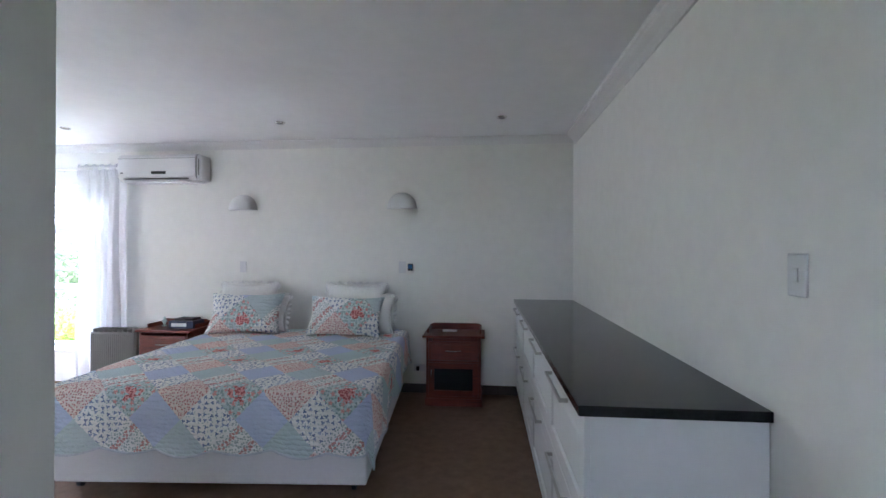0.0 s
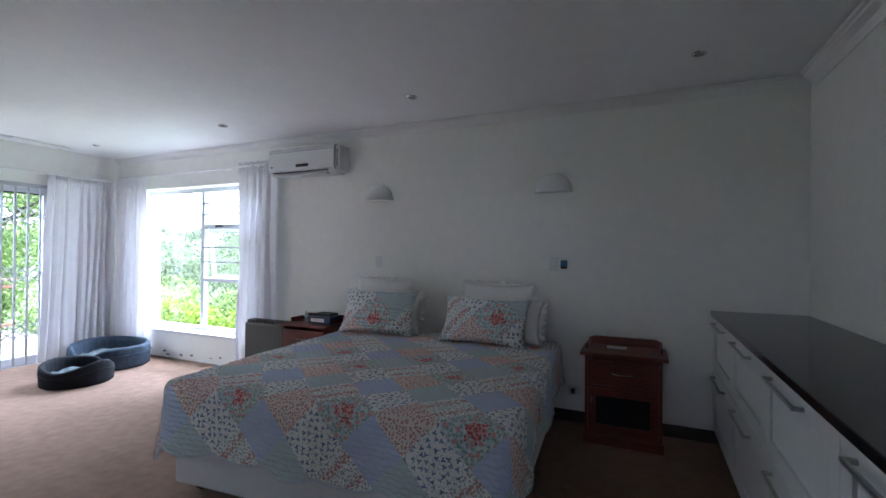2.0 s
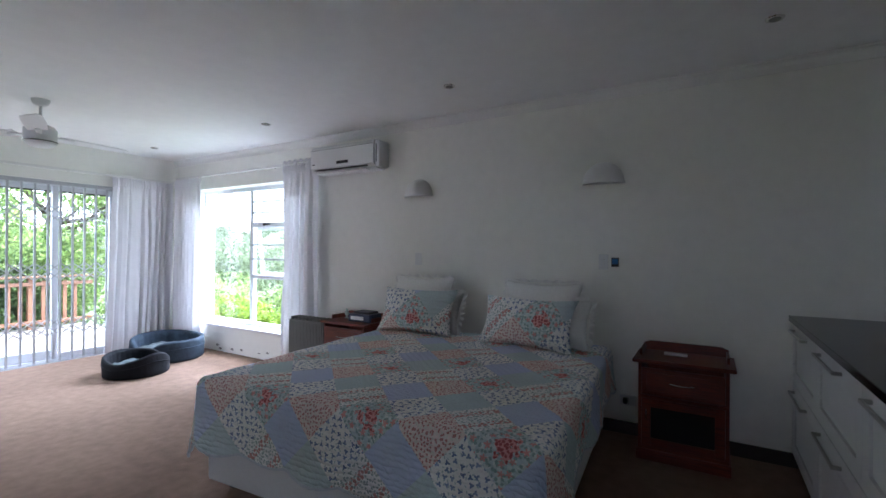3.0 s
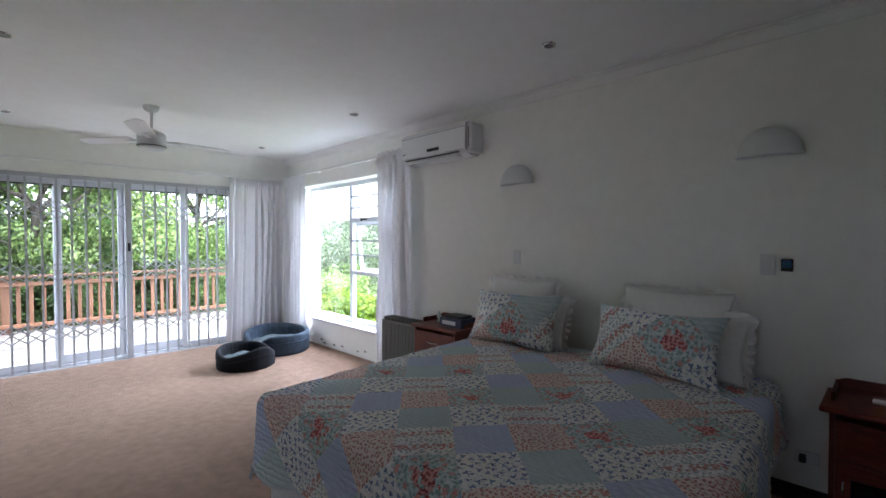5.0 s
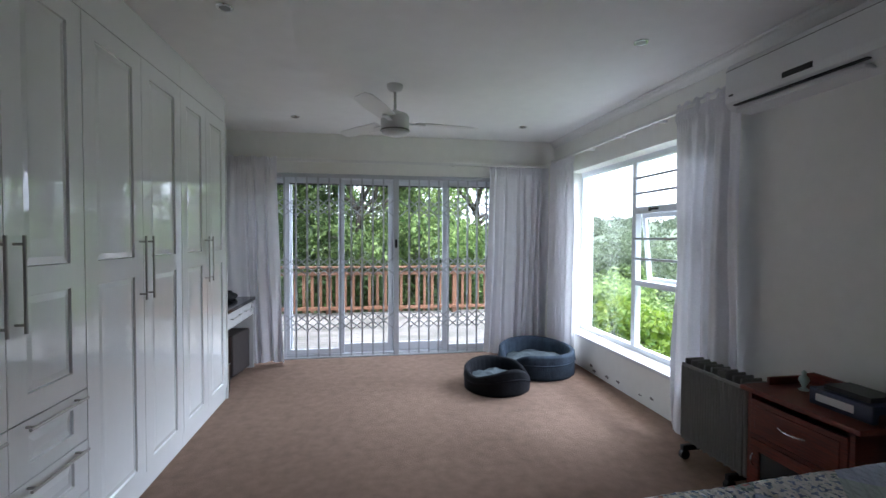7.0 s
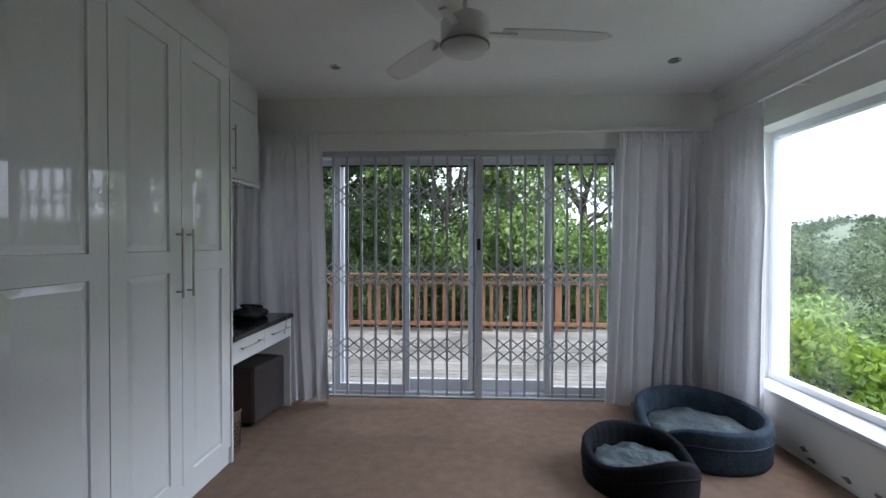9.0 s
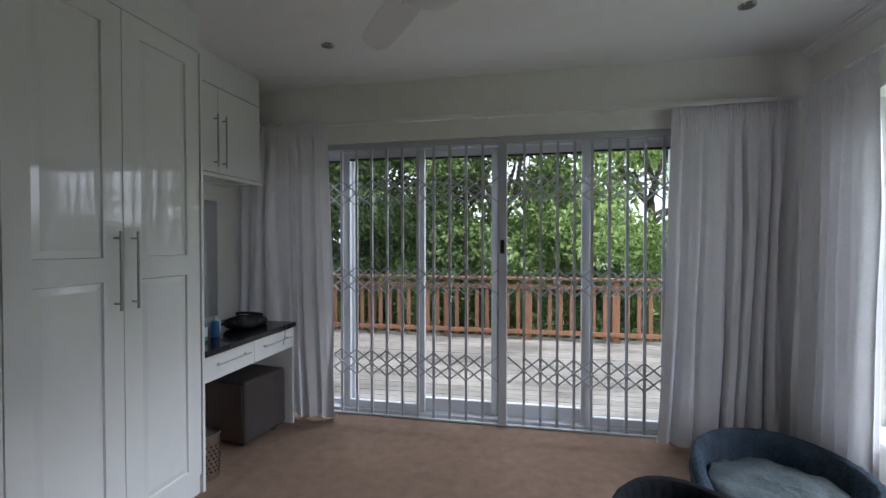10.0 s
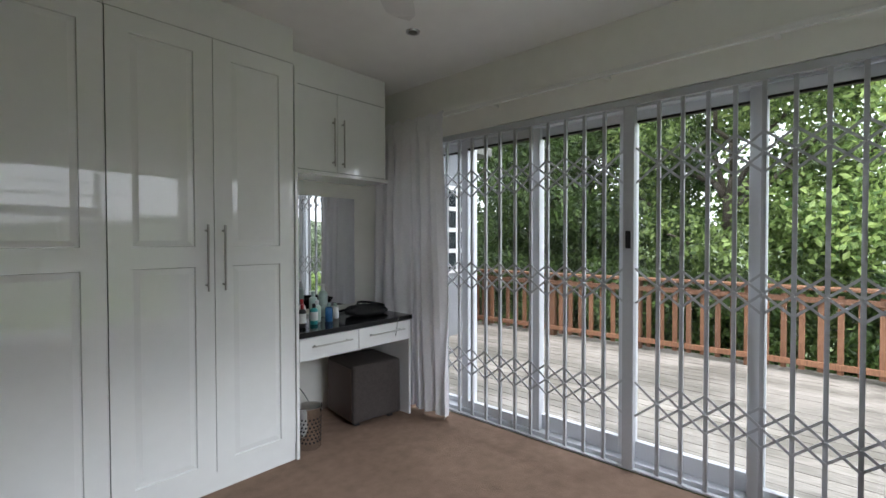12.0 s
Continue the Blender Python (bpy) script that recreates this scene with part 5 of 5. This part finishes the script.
# ---- outside: ground, hills, planting ----
def ground_height(x, y):
    d = max(0.0, math.hypot(x + 2.5, y - 2) - 9)
    return -0.9 - 2.6 * (1 - math.exp(-d / 14)) + 0.25 * noise.noise((x * 0.1, y * 0.1, 0))


bm = bmesh.new()
N = 60
grid = [[None] * (N + 1) for _ in range(N + 1)]
for i in range(N + 1):
    for j in range(N + 1):
        a, b = 2 * i / N - 1, 2 * j / N - 1
        x, y = 800 * a * abs(a) ** 2 - 2.5, 800 * b * abs(b) ** 2 + 2
        grid[i][j] = bm.verts.new((x, y, ground_height(x, y)))
for i in range(N):
    for j in range(N):
        bm.faces.new((grid[i][j], grid[i + 1][j], grid[i + 1][j + 1], grid[i][j + 1]))
structure("ground", bm, GRASS, "green garden ground falling away from the house", "ground", True)

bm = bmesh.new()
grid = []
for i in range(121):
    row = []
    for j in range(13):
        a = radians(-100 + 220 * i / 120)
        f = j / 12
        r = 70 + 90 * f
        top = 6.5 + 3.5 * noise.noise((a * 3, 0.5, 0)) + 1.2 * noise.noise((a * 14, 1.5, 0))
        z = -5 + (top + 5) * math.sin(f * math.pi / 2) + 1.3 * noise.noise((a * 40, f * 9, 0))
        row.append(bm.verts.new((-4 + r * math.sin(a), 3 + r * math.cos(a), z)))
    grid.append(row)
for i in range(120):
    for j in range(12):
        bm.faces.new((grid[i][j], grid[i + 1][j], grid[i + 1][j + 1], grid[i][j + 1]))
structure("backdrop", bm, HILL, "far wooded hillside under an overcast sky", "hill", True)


def leaf_mesh(name, clumps, per, size, material, seed, parent, label=""):
    """Leaves, folded along the midrib, scattered round clump centres (x, y, z, radius)."""
    rng = np.random.default_rng(seed)
    c = np.array(clumps)
    idx = np.repeat(np.arange(len(c)), per)
    n = len(idx)
    d = rng.normal(size=(n, 3))
    d /= np.linalg.norm(d, axis=1)[:, None]
    pos = c[idx, :3] + d * (c[idx, 3] * rng.uniform(0.25, 1.0, n) ** 0.6)[:, None] * np.array([1, 1, 0.75])
    ax = rng.normal(size=(n, 3)) + np.array([0, 0, -0.5])
    ax /= np.linalg.norm(ax, axis=1)[:, None]
    up = np.cross(ax, rng.normal(size=(n, 3)))
    up /= np.linalg.norm(up, axis=1)[:, None]
    sd = np.cross(ax, up)
    s = size * rng.uniform(0.6, 1.3, n)[:, None]
    v = np.stack([pos, pos + ax * s * 0.5 + sd * s * 0.26 + up * s * 0.08, pos + ax * s, pos + ax * s * 0.5 - sd * s * 0.26 + up * s * 0.08], 1).reshape(-1, 3)
    base = np.arange(n) * 4
    f = np.concatenate([np.stack([base, base + 1, base + 2], 1), np.stack([base, base + 2, base + 3], 1)])
    me = bpy.data.meshes.new(name)
    me.from_pydata(v.tolist(), [], f.tolist())
    me.materials.append(material)
    ob = new(name, me)
    ob.parent = parent
    if label:
        ob["label"] = label
    return ob


def limb(bm, a, b, r0, r1, rnd, bend=0.12):
    a, b = Vector(a), Vector(b)
    pts = [a.lerp(b, k / 5) + Vector((rnd.uniform(-1, 1), rnd.uniform(-1, 1), rnd.uniform(-1, 1))) * bend * (a - b).length * (0 if k in (0, 5) else 0.5) for k in range(6)]
    for k in range(5):
        rod(bm, pts[k], pts[k + 1], r0 + (r1 - r0) * k / 5, 8, r0 + (r1 - r0) * (k + 1) / 5)


def tree(x, y, h, spread, seed, material, label, low=0.12, per=150, clumps=80, size=0.14):
    z0 = ground_height(x, y)
    e = empty("tree", (x, y, z0), label, "tree", "garden trees")
    rnd = random.Random(seed)
    bm = bmesh.new()
    limb(bm, (0, 0, -0.2), (0.2, 0.1, h * 0.45), 0.11, 0.07, rnd, 0.10)
    cl = []
    for k in range(9):
        a = 2 * math.pi * (k + rnd.random() * 0.6) / 9
        zz = h * (0.35 + 0.55 * rnd.random())
        r = spread * (0.55 + 0.4 * rnd.random())
        tip = (r * math.cos(a), r * math.sin(a), zz)
        limb(bm, (0.2 * zz / h, 0.1 * zz / h, min(zz * 0.7, h * 0.44)), tip, 0.06, 0.015, rnd)
        cl.append((*tip, spread * 0.3))
    while len(cl) < clumps:
        a, f = rnd.uniform(0, 2 * math.pi), rnd.uniform(low, 1.0)
        w = spread * math.sqrt(max(0.05, 1 - (abs(f - 0.6) / 0.62) ** 2)) * rnd.uniform(0.35, 1.0)
        cl.append((w * math.cos(a), w * math.sin(a), h * f, spread * rnd.uniform(0.16, 0.34)))
    part("trunk", bm, BARK, e, smooth=True)
    leaf_mesh("crown", cl, per, size, material, seed, e)


tree(-12.4, 5.4, 7.2, 2.5, 11, LEAFB, "broad bright green tree beyond the deck", per=380, size=0.105, low=0.2, clumps=95)
tree(-12.6, 2.4, 6.8, 2.3, 12, LEAF, "leafy green tree overhanging the deck railing", per=380, clumps=85, size=0.11)
tree(-12.8, -0.6, 6.5, 2.5, 13, LEAFD, "dark leafy tree beyond the deck", per=480, clumps=110, size=0.12)
tree(-15.5, 4.0, 9.0, 3.2, 14, LEAFB, "tall leafy tree behind the garden trees", per=130, size=0.17, clumps=80)
tree(-15.8, -1.5, 9.0, 3.4, 15, LEAFD, "tall dark tree behind the garden trees", per=170, size=0.17, clumps=80)
tree(-14.5, -5.0, 8.0, 3.0, 16, LEAFD, "dark leafy garden tree", per=200, size=0.17, clumps=100)


def shrub(x, y, r, h, seed, material, label, size=0.09, per=110, n=26):
    z0 = ground_height(x, y)
    e = empty("shrub", (x, y, z0), label, "shrub", "garden shrubs")
    rnd = random.Random(seed)
    cl = []
    bm = bmesh.new()
    for k in range(n):
        a, f = rnd.uniform(0, 6.283), rnd.random()
        w = r * rnd.uniform(0.1, 1.0) * math.sqrt(1 - 0.7 * f * f)
        c = (w * math.cos(a), w * math.sin(a), h * (0.15 + 0.85 * f))
        cl.append((*c, r * 0.33))
        if k % 4 == 0:
            limb(bm, (0, 0, -0.1), c, 0.02, 0.006, rnd)
    part("stems", bm, BARK, e)
    leaf_mesh("foliage", cl, per, size, material, seed, e)


for k, (x, y, r, h, m_, lab) in enumerate((
        (-5.6, 7.6, 0.9, 1.15, SHRUB, "bright yellow-green shrub outside the window"),
        (-4.4, 7.4, 0.85, 1.2, SHRUB, "bright yellow-green shrub outside the window"),
        (-7.2, 8.2, 1.0, 1.1, SHRUB, "bright yellow-green garden shrub"),
        (-3.2, 8.0, 0.9, 1.2, LEAF, "leafy green garden shrub"),
        (-9.5, 9.8, 1.2, 1.25, LEAF, "leafy green garden shrub"),
        (-6.4, 11.0, 1.4, 1.3, LEAF, "rounded green garden shrub"),
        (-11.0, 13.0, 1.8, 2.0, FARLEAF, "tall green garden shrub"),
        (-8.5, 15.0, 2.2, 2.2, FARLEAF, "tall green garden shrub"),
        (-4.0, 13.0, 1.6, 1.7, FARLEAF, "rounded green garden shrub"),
        (-10.9, 4.6, 0.8, 1.6, LEAFD, "dark shrub behind the deck railing"),
        (-10.8, 3.0, 0.8, 1.5, LEAFD, "dark shrub behind the deck railing"),
        (-10.9, 1.3, 0.9, 1.7, LEAFD, "dark shrub behind the deck railing"),
        (-11.0, -0.6, 0.9, 1.7, LEAFD, "dark shrub behind the deck railing"),
        (-11.0, -2.6, 1.0, 1.8, LEAFD, "dark shrub behind the deck railing"),
        (-11.8, 3.8, 1.1, 2.7, LEAF, "tall green shrub behind the deck railing"),
        (-11.7, 1.9, 1.1, 2.6, LEAFD, "tall dark shrub behind the deck railing"),
        (-11.8, 0.2, 1.1, 2.8, LEAFD, "tall dark shrub behind the deck railing"),
        (-11.9, -1.8, 1.2, 2.8, LEAFD, "tall dark shrub behind the deck railing"),
        (-11.8, 5.6, 1.1, 2.6, LEAFB, "tall bright green shrub behind the deck railing"))):
    shrub(x, y, r, h, 40 + k, m_, lab, per=260 if x < -10.7 else 110, n=40 if x < -10.7 else 26)

for k, (x, y, r, h, m_, lab) in enumerate((
        (-7.6, 6.9, 0.75, 1.1, SHRUB, "bright yellow-green shrub near the window"),
        (-8.7, 7.3, 0.85, 1.3, LEAFB, "bright green shrub near the window"),
        (-10.2, 8.3, 1.0, 1.4, LEAFB, "bright green shrub in the garden"),
        (-12.5, 10.0, 1.4, 1.9, LEAF, "rounded green shrub in the garden"),
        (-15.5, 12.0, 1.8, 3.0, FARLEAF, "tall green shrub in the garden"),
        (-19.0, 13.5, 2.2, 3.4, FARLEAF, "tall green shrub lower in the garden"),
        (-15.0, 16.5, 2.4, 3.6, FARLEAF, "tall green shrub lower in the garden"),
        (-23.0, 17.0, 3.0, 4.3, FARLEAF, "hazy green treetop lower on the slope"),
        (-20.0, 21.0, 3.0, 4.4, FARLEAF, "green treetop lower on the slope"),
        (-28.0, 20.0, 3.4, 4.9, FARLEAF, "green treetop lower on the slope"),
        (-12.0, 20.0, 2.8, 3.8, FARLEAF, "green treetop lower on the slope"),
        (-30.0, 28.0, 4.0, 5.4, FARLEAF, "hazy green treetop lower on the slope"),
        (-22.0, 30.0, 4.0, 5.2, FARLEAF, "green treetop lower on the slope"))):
    far = math.hypot(x, y) > 14
    shrub(x, y, r, h, 70 + k, m_, lab, 0.2 if far else 0.11, 130, 34)

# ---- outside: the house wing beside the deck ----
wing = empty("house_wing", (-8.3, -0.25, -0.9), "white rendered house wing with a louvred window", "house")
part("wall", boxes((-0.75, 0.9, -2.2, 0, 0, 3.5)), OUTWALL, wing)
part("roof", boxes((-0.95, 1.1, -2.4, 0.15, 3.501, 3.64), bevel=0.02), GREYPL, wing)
w_ = part("window", boxes((-0.68, 0.2, 0.001, 0.03, 1.75, 3.0)), SATIN, wing)
for k in range(4):
    part("pane", boxes((-0.63, -0.25, 0.031, 0.036, 1.80 + 0.30 * k, 2.04 + 0.30 * k)), DARKSHEET, w_)
    part("pane", boxes((-0.21, 0.15, 0.031, 0.036, 1.80 + 0.30 * k, 2.04 + 0.30 * k)), DARKSHEET, w_)

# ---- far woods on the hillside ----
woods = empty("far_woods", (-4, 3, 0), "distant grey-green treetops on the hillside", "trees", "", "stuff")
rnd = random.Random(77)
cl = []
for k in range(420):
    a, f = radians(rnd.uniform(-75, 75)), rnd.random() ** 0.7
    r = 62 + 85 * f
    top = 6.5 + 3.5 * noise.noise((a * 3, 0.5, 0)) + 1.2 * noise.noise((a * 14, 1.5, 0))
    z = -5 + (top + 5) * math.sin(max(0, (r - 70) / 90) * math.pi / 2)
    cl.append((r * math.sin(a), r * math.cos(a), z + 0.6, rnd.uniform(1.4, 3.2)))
# Treetops greyed as well, with the haze in their colour.
tagged(leaf_mesh("treetops", cl, 130, 0.75, leaf_mat("haze_tinted_far_leaves", (0.07, 0.10, 0.06), (0.22, 0.27, 0.17)), 91, woods), kind="stuff")

# ---- flaking paint under the window ----
FLAKE = mat("bare_damp_plaster", (0.25, 0.23, 0.21), 0.9, vary=0.4, scale=30, bump=0.4)
rnd = random.Random(5)
for k in range(6):
    cx, cz, rr = -5.2 + 0.19 * k + rnd.uniform(-0.12, 0.12), rnd.uniform(0.035, 0.09), rnd.uniform(0.008, 0.022)
    bm = bmesh.new()
    pts = [(cx + rr * (1.6 + rnd.uniform(-0.6, 0.6)) * math.cos(2 * math.pi * t / 11), cz + rr * (0.6 + rnd.uniform(-0.3, 0.3)) * math.sin(2 * math.pi * t / 11)) for t in range(11)]
    lo = [bm.verts.new((x, YN - 0.0025, z)) for x, z in pts]
    hi = [bm.verts.new((x, YN + 0.001, z)) for x, z in pts]
    bm.faces.new(lo)
    for t in range(11):
        bm.faces.new((lo[t], hi[t], hi[(t + 1) % 11], lo[(t + 1) % 11]))
    bmesh.ops.recalc_face_normals(bm, faces=bm.faces)
    structure("trim_flaked_paint", bm, FLAKE, "dark patch of flaked damp wall paint", "stain")
